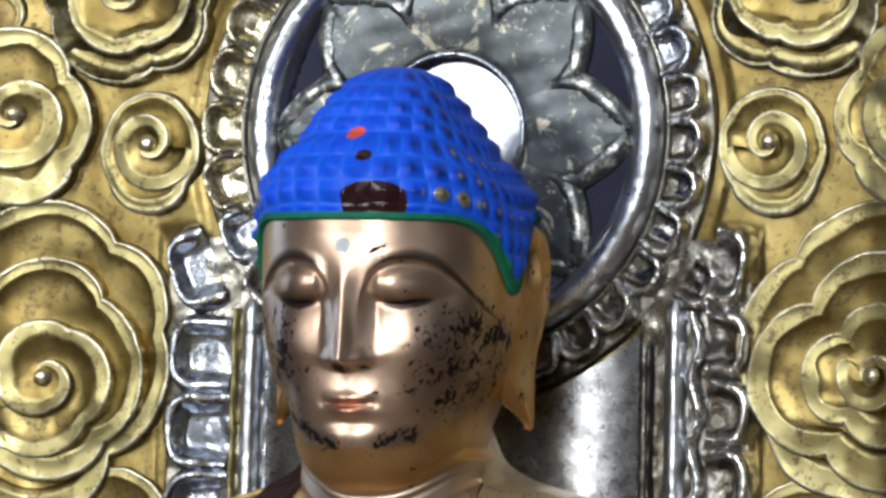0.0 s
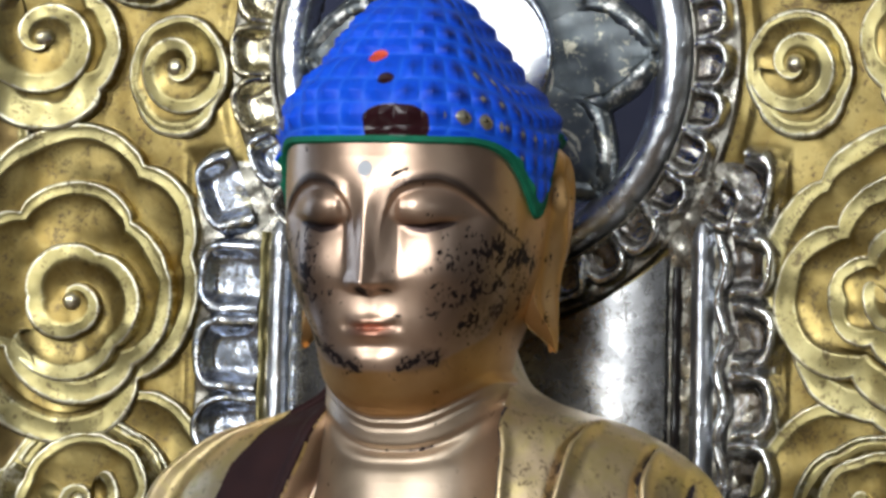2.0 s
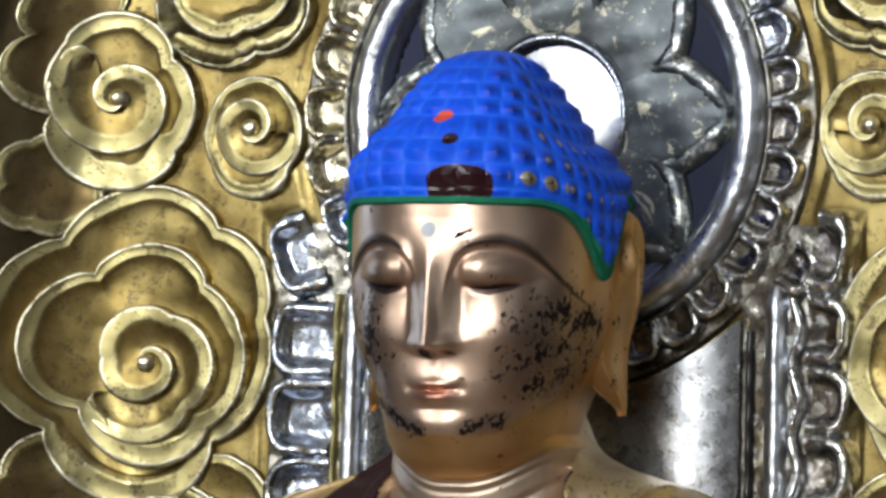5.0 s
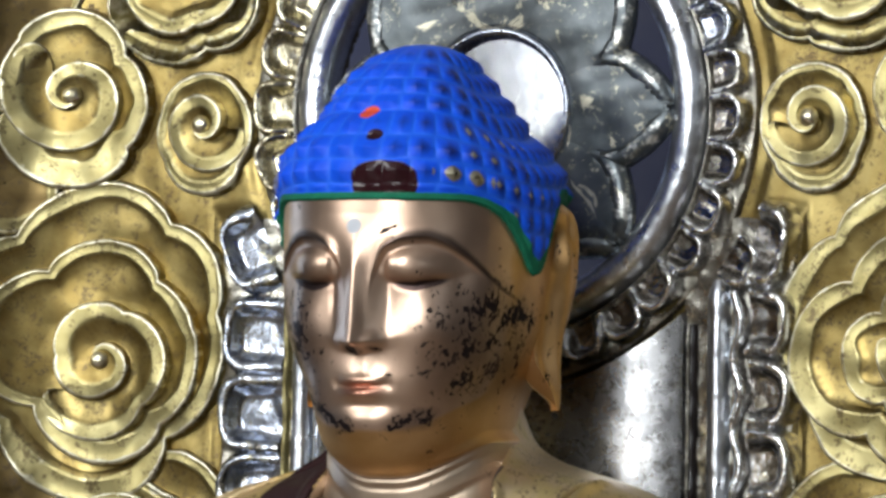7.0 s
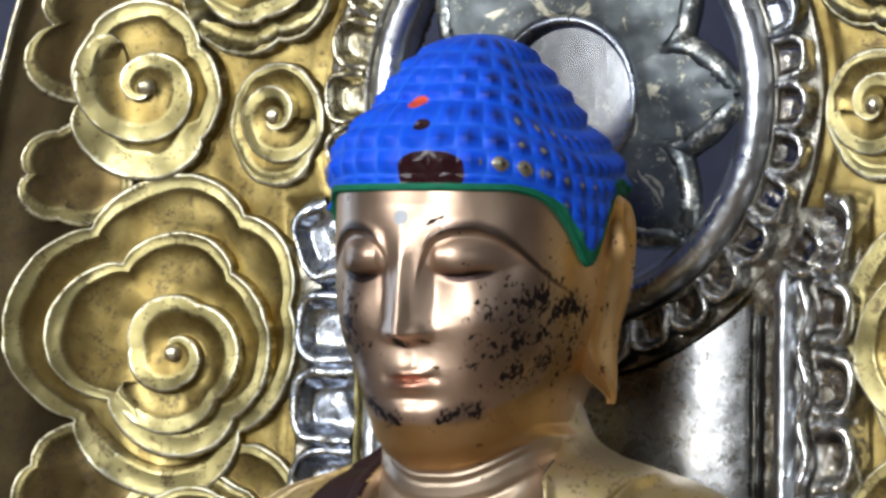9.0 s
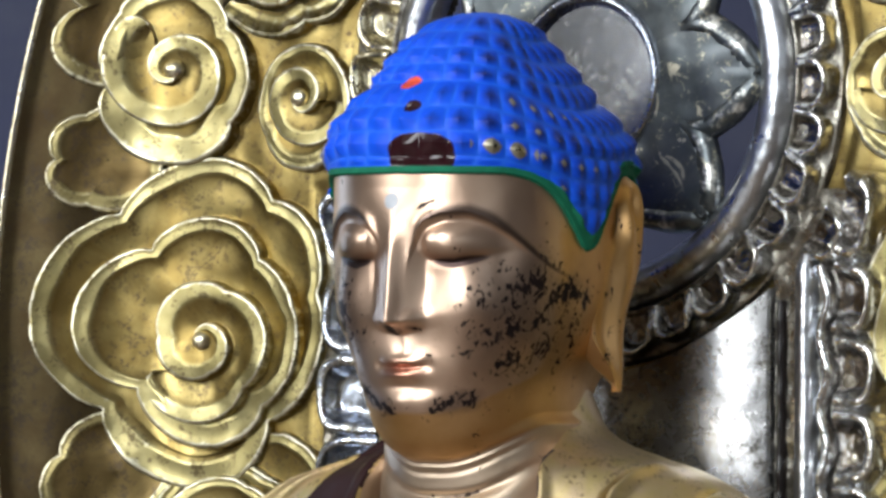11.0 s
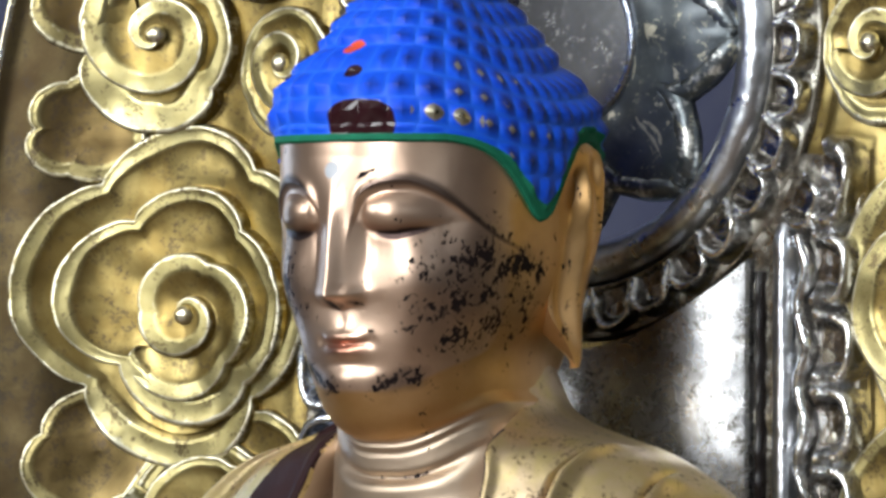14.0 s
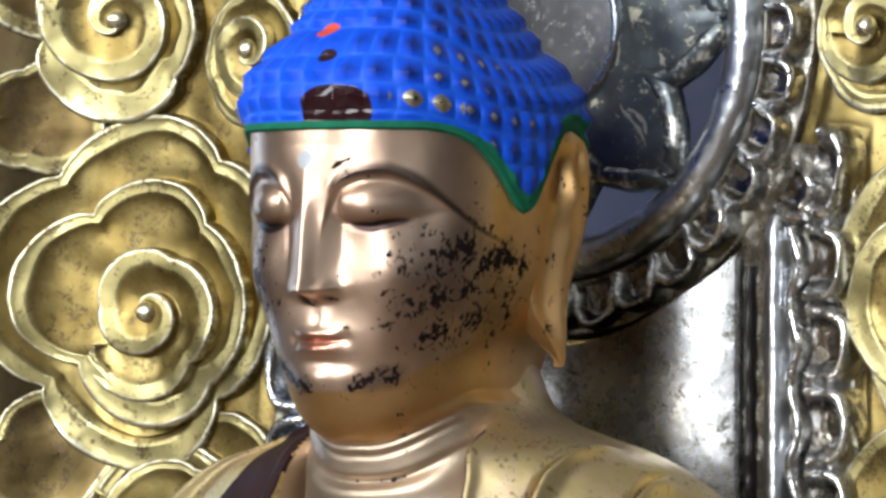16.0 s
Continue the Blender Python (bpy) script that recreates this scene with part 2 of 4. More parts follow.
# ---- building helpers ----
def faces_of(rows, cols, start=0, wrap=False):
    i = np.arange(rows - 1)[:, None]
    j = np.arange(cols if wrap else cols - 1)[None, :]
    k = (j + 1) % cols
    a, b_, c, d = i * cols + j, i * cols + k, (i + 1) * cols + k, (i + 1) * cols + j
    return np.stack([np.broadcast_to(v, a.shape) for v in (a, b_, c, d)], -1).reshape(-1, 4) + start


def mesh_from(name, verts, faces, mats, index=None):
    me = bpy.data.meshes.new(name)
    me.from_pydata(np.asarray(verts).reshape(-1, 3).tolist(), [], np.asarray(faces).tolist())
    for m in mats:
        me.materials.append(m)
    me.polygons.foreach_set("use_smooth", np.ones(len(me.polygons), bool))
    if index is not None:
        me.polygons.foreach_set("material_index", np.asarray(index, np.int32))
    me.update()
    return me


def part_mesh(name, me, parent, label=""):
    ob = new(name, me)
    ob.parent = parent
    ob.matrix_parent_inverse = parent.matrix_world.inverted()
    return tagged(ob, label)


def part(name, bm, material, parent, label=""):
    me = bpy.data.meshes.new(name)
    bm.to_mesh(me)
    bm.free()
    me.materials.append(material)
    return part_mesh(name, me, parent, label)


def box(bm, x0, x1, y0, y1, z0, z1, bevel=0.0):
    r = bmesh.ops.create_cube(bm, size=1, matrix=Matrix.LocRotScale(((x0 + x1) / 2, (y0 + y1) / 2, (z0 + z1) / 2), None, (x1 - x0, y1 - y0, z1 - z0)))
    if bevel:
        edges = list({e for v in r["verts"] for e in v.link_edges})
        bmesh.ops.bevel(bm, geom=edges, offset=bevel, segments=2, affect="EDGES")


def anchor(name, x, y, z, label, category, group=""):
    ob = new(name)
    ob.empty_display_size = 0.05
    ob.location = (x, y, z)
    bpy.context.view_layer.update()
    return tagged(ob, label, category, group)


def smooth(a, b, x):
    t = np.clip((np.asarray(x, float) - a) / (b - a), 0, 1)
    return t * t * (3 - 2 * t)


def soft_table(x, table, col):
    """Smooth curve through a short table (monotone cubic)."""
    t = np.array(table, float)
    xs, ys = t[:, 0], t[:, col]
    d = np.diff(ys) / np.diff(xs)
    m = np.r_[d[0], np.where(d[:-1] * d[1:] > 0, 2 * d[:-1] * d[1:] / (d[:-1] + d[1:] + 1e-12), 0), d[-1]]
    x = np.clip(x, xs[0], xs[-1])
    k = np.clip(np.searchsorted(xs, x) - 1, 0, len(xs) - 2)
    h = xs[k + 1] - xs[k]
    s = (x - xs[k]) / h
    return (ys[k] * (1 + 2 * s) * (1 - s) ** 2 + m[k] * h * s * (1 - s) ** 2 + ys[k + 1] * s * s * (3 - 2 * s) + m[k + 1] * h * s * s * (s - 1))


def round_table(x, table, col, soft=0.005):
    """Curve through a table, rounded so that no bend shows in reflections."""
    t = np.array(table, float)
    g = np.linspace(t[0, 0] - 0.02, t[-1, 0] + 0.02, 1200)
    y = soft_table(g, table, col)
    k = np.arange(-60, 61) * (g[1] - g[0])
    w = np.exp(-(k / soft) ** 2)
    y = np.convolve(np.r_[np.full(60, y[0]), y, np.full(60, y[-1])], w / w.sum(), "valid")
    return np.interp(x, g, y)


def ripple(x, z, size, seed):
    """Smooth uneven field about -1 to 1, hand-carved unevenness."""
    rng = np.random.RandomState(seed)
    out = 0
    for _ in range(7):
        a, p, k = rng.uniform(0, 6.28), rng.uniform(0, 6.28), rng.uniform(0.6, 1.8) / size * 6.28
        out = out + np.sin(k * (x * math.cos(a) + z * math.sin(a)) + p)
    return out / 4


# ---- setting: room ----
X0, X1, Y0, Y1, TOP = -3.3, 3.5, -5.1, 1.0, 5.3


def wall_with_holes(name, horizontal, at, lo, hi, holes, label, material):
    """A wall 0.14 thick that runs along x (horizontal) or y, with openings (from, to, sill, head) in order."""
    bm = bmesh.new()

    def slab(p, q, z0, z1):
        if horizontal:
            box(bm, p, q, at[0], at[1], z0, z1)
        else:
            box(bm, at[0], at[1], p, q, z0, z1)

    start = lo
    for a, b_, sill, head in holes:
        slab(start, a, 0, TOP), slab(a, b_, 0, sill), slab(a, b_, head, TOP)
        start = b_
    slab(start, hi, 0, TOP)
    me = bpy.data.meshes.new(name)
    bm.to_mesh(me)
    bm.free()
    me.materials.append(material)
    return tagged(new(name, me), label, "wall", kind="structure")


def solid(name, dims, material, label, category, kind="structure", bevel=0.0):
    bm = bmesh.new()
    box(bm, *dims, bevel)
    me = bpy.data.meshes.new(name)
    bm.to_mesh(me)
    bm.free()
    me.materials.append(material)
    return tagged(new(name, me), label, category, kind=kind)


FRONT_HOLES = [(-3.15, -1.75, 1.2, 4.9), (0.25, 1.75, 1.2, 4.9)]
wall_with_holes("wall_front", True, (Y0 - 0.14, Y0), X0, X1, FRONT_HOLES, "plain plaster wall with two tall window openings", WALL)
wall_with_holes("wall_left", False, (X0 - 0.14, X0), Y0, Y1, [(0.30, 0.90, 0.5, 2.5)], "dark timber wall with a door opening", DARK_WALL)
wall_with_holes("wall_right", False, (X1, X1 + 0.14), Y0, Y1, [(-3.2, -1.6, 1.3, 2.5)], "dark timber wall with a small opening added for a fill lamp", DARK_WALL)
solid("wall_back", (X0, X1, Y1, Y1 + 0.1, 0, TOP), NAVY, "dark navy blue wall behind the mandorla", "wall")
solid("floor", (X0 - 0.14, X1 + 0.14, Y0 - 0.14, Y1 + 0.1, -0.1, 0), BOARDS, "floor of dark brown boards", "floor")
solid("ceiling", (X0 - 0.14, X1 + 0.14, Y0 - 0.14, Y1 + 0.1, TOP, TOP + 0.1), PALE, "pale plastered ceiling", "ceiling")

for number, (a, b_, sill, head) in enumerate(FRONT_HOLES):
    frame_1 = tagged(new("window_%d" % (number + 1)), "tall open window with a timber frame", "window", kind="structure")
    frame_1.location = ((a + b_) / 2, Y0, sill)
    bpy.context.view_layer.update()
    for x in (a, b_ - 0.05):
        bm = bmesh.new()
        box(bm, x, x + 0.05, Y0 - 0.05, Y0 - 0.01, sill, head, 0.004)
        part("window_bar", bm, TIMBER, frame_1)
    for z in (sill, head - 0.05):
        bm = bmesh.new()
        box(bm, a + 0.05, b_ - 0.05, Y0 - 0.045, Y0 - 0.015, z, z + 0.05, 0.004)
        part("window_bar", bm, TIMBER, frame_1)

# ---- altar ----
altar = anchor("altar", 0, -0.1, 0, "brown timber altar table under the statue and mandorla", "altar")
bm = bmesh.new()
box(bm, -0.62, 0.62, -0.46, 0.16, 0.72, 0.80, 0.006)
part("altar_top", bm, TIMBER, altar)
bm = bmesh.new()
box(bm, -0.56, 0.56, -0.42, 0.12, 0.0, 0.72, 0.004)
part("altar_body", bm, TIMBER, altar)

# ---- mandorla ----
CZ = 1.30  # height of the halo's centre
SET_BACK = 0.011  # the flat middle of the panel
OUT = {-1: 0.0055, 1: 0.0070}  # how far the clouds of each side lie out


def rim_x(z):
    t = np.clip((np.asarray(z) - CZ + 0.155) / 0.62, -0.999, 0.999)
    return 0.354 * np.sqrt(1 - t * t)


def panel_y(x):
    """The panel's front: flat in the middle, bending forward towards its sides."""
    d = np.maximum(0, np.abs(x) - 0.22)
    return SET_BACK + np.where(d < 0.09, -4.5 * d * d, -0.03645 - 0.81 * (d - 0.09))


mandorla = anchor("mandorla", 0, 0.0, 0.80, "boat-shaped carved mandorla with gilded clouds and silvered halo", "mandorla")


def relief(name, x, z, h, material, label="", wrap=False, parent=None, marks=None):
    """A carved piece laid on the panel: h is how far it stands out."""
    y = panel_y(x) - h
    v = np.stack([x, y, z], -1)
    me = mesh_from(name, v, faces_of(*x.shape, wrap=wrap), [material])
    for mark, value in (marks or {}).items():
        at_ = me.attributes.new(mark, "FLOAT", "POINT")
        at_.data.foreach_set("value", np.broadcast_to(value, x.shape).astype(np.float32).ravel())
    return part_mesh(name, me, parent or mandorla, label)


# back board with the round opening of the halo
zs = np.linspace(0.80, CZ + 0.46, 360)
us = np.linspace(-1, 1, 420)
gz, gu = np.meshgrid(zs, us, indexing="ij")
gx = gu * rim_x(gz)
edge = (1 - np.abs(gu)) * rim_x(gz)
h = 0.0008 * ripple(gx, gz, 0.05, 3) * smooth(0.0, 0.05, edge) + 0.0012 * (1 - smooth(0.0, 0.006, np.abs(edge - 0.002)))
field = smooth(0.158, 0.166, np.hypot(gx, gz - CZ)) * np.maximum(smooth(0.178, 0.184, np.abs(gx)), smooth(-0.062, -0.050, gz - CZ))
h = h + 0.0030 * field * smooth(0.0, 0.035, edge)
v = np.stack([gx, panel_y(gx) - h, gz], -1)
f = faces_of(*gx.shape)
mid = v.reshape(-1, 3)[f].mean(1)
f = f[np.hypot(mid[:, 0], mid[:, 2] - CZ) > 0.110]
fm_ = v.reshape(-1, 3)[f].mean(1)
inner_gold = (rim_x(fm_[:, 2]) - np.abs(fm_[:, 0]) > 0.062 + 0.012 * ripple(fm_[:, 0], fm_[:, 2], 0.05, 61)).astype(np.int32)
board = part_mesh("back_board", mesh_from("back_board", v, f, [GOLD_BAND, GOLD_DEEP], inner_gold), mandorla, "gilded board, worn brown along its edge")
thick = board.modifiers.new("thickness", "SOLIDIFY")
thick.thickness, thick.offset = 0.014, -1

# bright worn edge bead along the rim
for side in (-1, 1):
    s = np.linspace(0.80, CZ + 0.455, 200)[:, None]
    a = np.linspace(0, 2 * np.pi, 10)[None, :]
    x = side * (rim_x(s) - 0.001 + 0.0018 * np.cos(a))
    v = np.stack([x, panel_y(side * rim_x(s)) + 0.004 - 0.0065 * np.sin(a), s + 0 * a], -1)
    part_mesh("rim_bead", mesh_from("rim_bead", v, faces_of(200, 10), [GOLD_WORN]), mandorla)


def outline(theta, lobes):
    """Radius by angle. lobes: (angle of a notch in degrees, radius there, greatest radius before the next notch)."""
    deg = np.degrees(theta) % 360
    out = np.zeros_like(deg)
    for (a, r, peak), (b_, r2, _) in zip(lobes, lobes[1:] + lobes[:1]):
        span = (b_ - a) % 360
        t = ((deg - a) % 360) / span
        on = t < 1
        out[on] = (r + (r2 - r) * t + (peak - (r + r2) / 2) * np.sin(np.pi * np.clip(t, 0, 1)) ** 0.62)[on]
    return out


def cloud_plate(name, cx, cz, lobes, top, strip=0.0072, deep=0.0035, mirror=1, material=None):
    """A cloud layer: a lobed plate with a raised rim strip and a hollow inside it."""
    cx = cx + OUT[mirror]
    th = np.linspace(0, 2 * np.pi, 241)[:-1]
    R = outline(th, lobes)
    seed = int(cx * 1000) + int(top * 10000)
    R = R * (1 + 0.012 * ripple(np.cos(th), np.sin(th), 0.9, seed) + 0.005 * ripple(np.cos(th), np.sin(th), 0.25, seed + 1))
    wob = 1 + 0.16 * ripple(np.cos(th), np.sin(th), 0.7, seed + 2)[None, :] + 0.7 * smooth(0.3, 1.0, -np.sin(th))[None, :]
    room = min(1.0, (R.min() * 0.92 - strip - 0.010) / 0.030)
    inner = strip + np.array([0.0015, 0.0030, 0.0048, 0.0070, 0.0100])
    d = np.r_[-0.0012, -0.0002, 0.0003, 0.0011, 0.0020, strip * 0.5, strip - 0.0014, strip - 0.0004, strip + 0.0004, inner, strip + 0.010 + np.array([0.005, 0.011, 0.019, 0.030]) * room, 1.0]
    # a rounded worn crest, a flat band with a second soft edge, then a hollow that runs gently down
    fall = 1 - np.exp(-(np.clip(d - strip + 0.0006, 0, 1) / 0.0085) ** 1.05)
    hs = -0.06 * deep * np.clip(d / strip, 0, 1) - 0.94 * deep * fall
    hs[:4] = -top - 0.004, -0.0013, -0.0003, 0.0002
    hs = hs + 0.0005 * np.exp(-((d - strip + 0.0006) / 0.0010) ** 2)
    soft_R = np.convolve(np.r_[R[-20:], R, R[:20]], np.ones(25) / 25, "same")[20:-20]
    # keep the scallops crisp at the rim, rounder inside
    broad = np.clip(d[:, None], 0, strip) * (wob - 1) * (1 - smooth(strip, strip + 0.022, d))[:, None]
    dw = d[:, None] + broad
    w = np.clip(d[:, None] / 0.03, 0, 0.85)
    r = np.maximum((R[None, :] - dw) * (1 - w) + (soft_R[None, :] - dw) * w, 0.0008)
    deep_in = smooth(strip + 0.002, strip + 0.012, d)[:, None]
    r = r * (1 - deep_in) + np.maximum(soft_R[None, :] * (1 - d[:, None] / soft_R.mean()), 0.0008) * deep_in
    x = cx + r * np.cos(th)[None, :]
    z = cz + r * np.sin(th)[None, :]
    h = top + hs[:, None] + 0 * r + 0.0008 * ripple(x, z, 0.04, 11) * (hs[:, None] > -top)
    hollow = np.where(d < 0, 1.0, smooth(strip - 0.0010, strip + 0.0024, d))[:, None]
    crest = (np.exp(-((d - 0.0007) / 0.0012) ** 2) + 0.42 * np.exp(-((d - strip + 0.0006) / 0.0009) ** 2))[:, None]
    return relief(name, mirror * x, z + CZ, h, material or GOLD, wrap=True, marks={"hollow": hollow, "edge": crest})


def cloud_scroll(name, cx, cz, radius, turns, start, way, top, lobes=0, amp=0.0, rise=0.005, deep=0.0038, strip=0.34, mirror=1, power=1.0, phase=0.6, sink=0.003):
    """A spiral scroll: one ribbon wound to the centre, ridge at its outer edge, hollow behind it, and a round boss."""
    cx = cx + OUT[mirror]
    n = int(150 * turns)
    A = np.linspace(0.12 * 2 * np.pi, turns * 2 * np.pi, n)[:, None]
    f = np.array([-0.04, 0.0, 0.03, 0.07, 0.14, strip * 0.6, strip - 0.06, strip - 0.02, strip + 0.03, strip + 0.09, strip + 0.17, 0.74, 0.84, 0.93, 0.97, 1.0])[None, :]
    total = turns * 2 * np.pi

    def rad(a):
        k = np.clip(a / total, 0, 1) ** power
        lob = 1 - amp * k + 2 * amp * k * np.abs(np.cos(lobes * (a - total) / 2 + phase)) ** 0.8 if lobes else 1.0
        return radius * k * lob

    turn = 2 * np.pi
    r0, r1 = rad(A), rad(np.maximum(A - turn, 0))
    close = 0.5 * (1 - np.sqrt(np.maximum(0, 1 - np.clip((A - total + 0.32) / 0.32, 0, 1) ** 2)))
    r0, r1 = r0 + (r1 - r0) * close, r1 - (r1 - r0) * close
    r = r0 + (r1 - r0) * f
    theta = start + way * (A - total)
    x = cx + r * np.cos(theta)
    z = cz + r * np.sin(theta)
    H = top + rise * (1 - A / total) - sink * smooth(total - 1.6, total, A)
    H1 = top + rise * (1 - np.maximum(A - turn, 0) / total)
    d = deep * (0.35 + 0.65 * A / total)
    prof = np.where(f < 0.05, -0.25 * (1 - f / 0.05) ** 2, -0.06 * np.clip(f / strip, 0, 1) - 0.94 * (1 - np.exp(-(np.maximum(f - strip + 0.02, 0) / 0.25) ** 1.15)))
    h = H + d * prof
    h = np.where(f >= 1.0, np.maximum(h, H1 - d * 0.7), h)
    h = np.where(f < 0, np.where(A > total - turn, -0.004, H - d), h)
    h = h + 0.0007 * ripple(x, z, 0.035, 5)
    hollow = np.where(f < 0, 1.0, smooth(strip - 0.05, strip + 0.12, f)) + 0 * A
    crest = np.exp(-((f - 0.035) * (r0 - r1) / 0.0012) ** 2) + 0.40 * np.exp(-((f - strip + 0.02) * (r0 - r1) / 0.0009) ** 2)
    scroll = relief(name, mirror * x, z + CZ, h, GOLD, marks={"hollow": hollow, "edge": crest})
    # boss
    a = np.linspace(0, 2 * np.pi, 25)[:-1][None, :]
    e = np.linspace(0, np.pi / 2, 8)[:, None]
    br = max(0.0054, radius * 0.11)
    bx, bz = cx + br * np.cos(e) * np.cos(a), cz + br * np.cos(e) * np.sin(a)
    relief("boss", mirror * bx, bz + CZ, top + rise * 0.6 + br * 0.9 * np.sin(e) - 0.001 + 0 * a, GOLD_WORN, "", wrap=True, parent=scroll)
    return scroll


for side in (-1, 1):
    # great rosette: two lobed layers and a scroll
    if side < 0:
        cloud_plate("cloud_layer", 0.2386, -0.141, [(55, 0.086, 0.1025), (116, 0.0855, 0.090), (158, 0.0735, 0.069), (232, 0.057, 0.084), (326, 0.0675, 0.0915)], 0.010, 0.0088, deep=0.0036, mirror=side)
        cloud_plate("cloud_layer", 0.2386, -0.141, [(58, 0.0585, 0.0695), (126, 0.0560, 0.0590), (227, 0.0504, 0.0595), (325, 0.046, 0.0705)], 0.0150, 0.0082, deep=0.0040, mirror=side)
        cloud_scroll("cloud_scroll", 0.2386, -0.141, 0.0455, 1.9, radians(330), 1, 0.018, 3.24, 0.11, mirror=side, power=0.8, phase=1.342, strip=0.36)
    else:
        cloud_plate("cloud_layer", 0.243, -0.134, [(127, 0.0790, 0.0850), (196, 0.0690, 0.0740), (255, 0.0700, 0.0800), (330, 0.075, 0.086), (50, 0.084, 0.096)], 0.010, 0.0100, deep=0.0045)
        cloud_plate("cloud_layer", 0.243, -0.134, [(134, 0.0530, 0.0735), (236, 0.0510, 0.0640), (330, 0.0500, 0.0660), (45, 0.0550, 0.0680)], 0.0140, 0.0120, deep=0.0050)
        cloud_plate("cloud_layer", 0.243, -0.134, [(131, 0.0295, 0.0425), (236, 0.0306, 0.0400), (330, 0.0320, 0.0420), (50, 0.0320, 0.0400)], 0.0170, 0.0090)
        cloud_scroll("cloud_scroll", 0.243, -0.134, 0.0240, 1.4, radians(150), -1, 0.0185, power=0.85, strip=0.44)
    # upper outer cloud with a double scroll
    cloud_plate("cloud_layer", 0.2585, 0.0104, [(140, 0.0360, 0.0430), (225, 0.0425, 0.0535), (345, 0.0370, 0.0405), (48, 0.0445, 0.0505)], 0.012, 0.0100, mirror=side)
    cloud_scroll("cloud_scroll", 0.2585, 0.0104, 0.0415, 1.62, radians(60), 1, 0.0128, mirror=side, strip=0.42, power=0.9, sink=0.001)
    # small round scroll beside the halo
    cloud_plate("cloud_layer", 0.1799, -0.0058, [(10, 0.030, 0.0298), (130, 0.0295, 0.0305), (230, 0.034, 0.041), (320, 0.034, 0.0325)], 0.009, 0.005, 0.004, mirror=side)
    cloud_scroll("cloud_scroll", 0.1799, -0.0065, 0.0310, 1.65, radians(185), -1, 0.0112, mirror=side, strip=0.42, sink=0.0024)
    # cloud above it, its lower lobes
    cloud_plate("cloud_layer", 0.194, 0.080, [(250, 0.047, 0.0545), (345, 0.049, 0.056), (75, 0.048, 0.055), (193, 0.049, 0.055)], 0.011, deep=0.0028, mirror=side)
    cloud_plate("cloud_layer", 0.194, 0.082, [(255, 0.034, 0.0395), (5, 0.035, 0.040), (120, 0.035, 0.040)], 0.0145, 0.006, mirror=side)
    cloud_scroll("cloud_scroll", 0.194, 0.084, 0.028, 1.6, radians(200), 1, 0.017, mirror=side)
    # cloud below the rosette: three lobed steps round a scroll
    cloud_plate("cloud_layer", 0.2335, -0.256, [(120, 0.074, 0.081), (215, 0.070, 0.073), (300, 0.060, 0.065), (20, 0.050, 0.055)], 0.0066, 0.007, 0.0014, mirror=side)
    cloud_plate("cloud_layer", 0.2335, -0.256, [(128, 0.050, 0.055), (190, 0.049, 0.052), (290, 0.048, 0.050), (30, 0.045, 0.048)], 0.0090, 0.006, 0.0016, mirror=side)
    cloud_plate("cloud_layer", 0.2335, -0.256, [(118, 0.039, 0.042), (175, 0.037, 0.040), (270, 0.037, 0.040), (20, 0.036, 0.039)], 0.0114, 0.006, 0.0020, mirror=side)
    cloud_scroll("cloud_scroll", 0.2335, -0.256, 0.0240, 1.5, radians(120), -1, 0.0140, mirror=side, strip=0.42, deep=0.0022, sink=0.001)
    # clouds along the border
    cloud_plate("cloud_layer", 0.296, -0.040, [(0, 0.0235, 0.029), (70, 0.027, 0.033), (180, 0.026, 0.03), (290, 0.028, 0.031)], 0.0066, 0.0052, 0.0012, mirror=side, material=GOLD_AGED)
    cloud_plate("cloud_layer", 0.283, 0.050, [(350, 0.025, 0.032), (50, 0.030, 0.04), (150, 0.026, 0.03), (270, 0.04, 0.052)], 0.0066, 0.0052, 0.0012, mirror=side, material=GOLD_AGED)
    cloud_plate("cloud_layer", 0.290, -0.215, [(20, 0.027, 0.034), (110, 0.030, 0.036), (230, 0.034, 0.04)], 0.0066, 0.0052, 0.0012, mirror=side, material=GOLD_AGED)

# ---- halo ----
th = np.linspace(0, 2 * np.pi, 181)[:-1][None, :]
HALO_X = -0.001


def ring(name, r_mid, half, top, material, label="", low=-0.006):
    a = np.linspace(-0.25, np.pi + 0.25, 15)[:, None]
    r = r_mid - half * np.cos(a)
    return relief(name, HALO_X + r * np.cos(th), CZ + r * np.sin(th), np.maximum(low, top * np.sin(a)) + 0 * r, material, label, wrap=True)


halo_ring = ring("halo_ring", 0.1155, 0.0108, 0.0140, BRIGHT_SILVER, "polished silver half-round ring")
ring("halo_fillet", 0.1280, 0.0022, 0.008, GILT_SILVER, "thin worn gilt fillet round the ring")


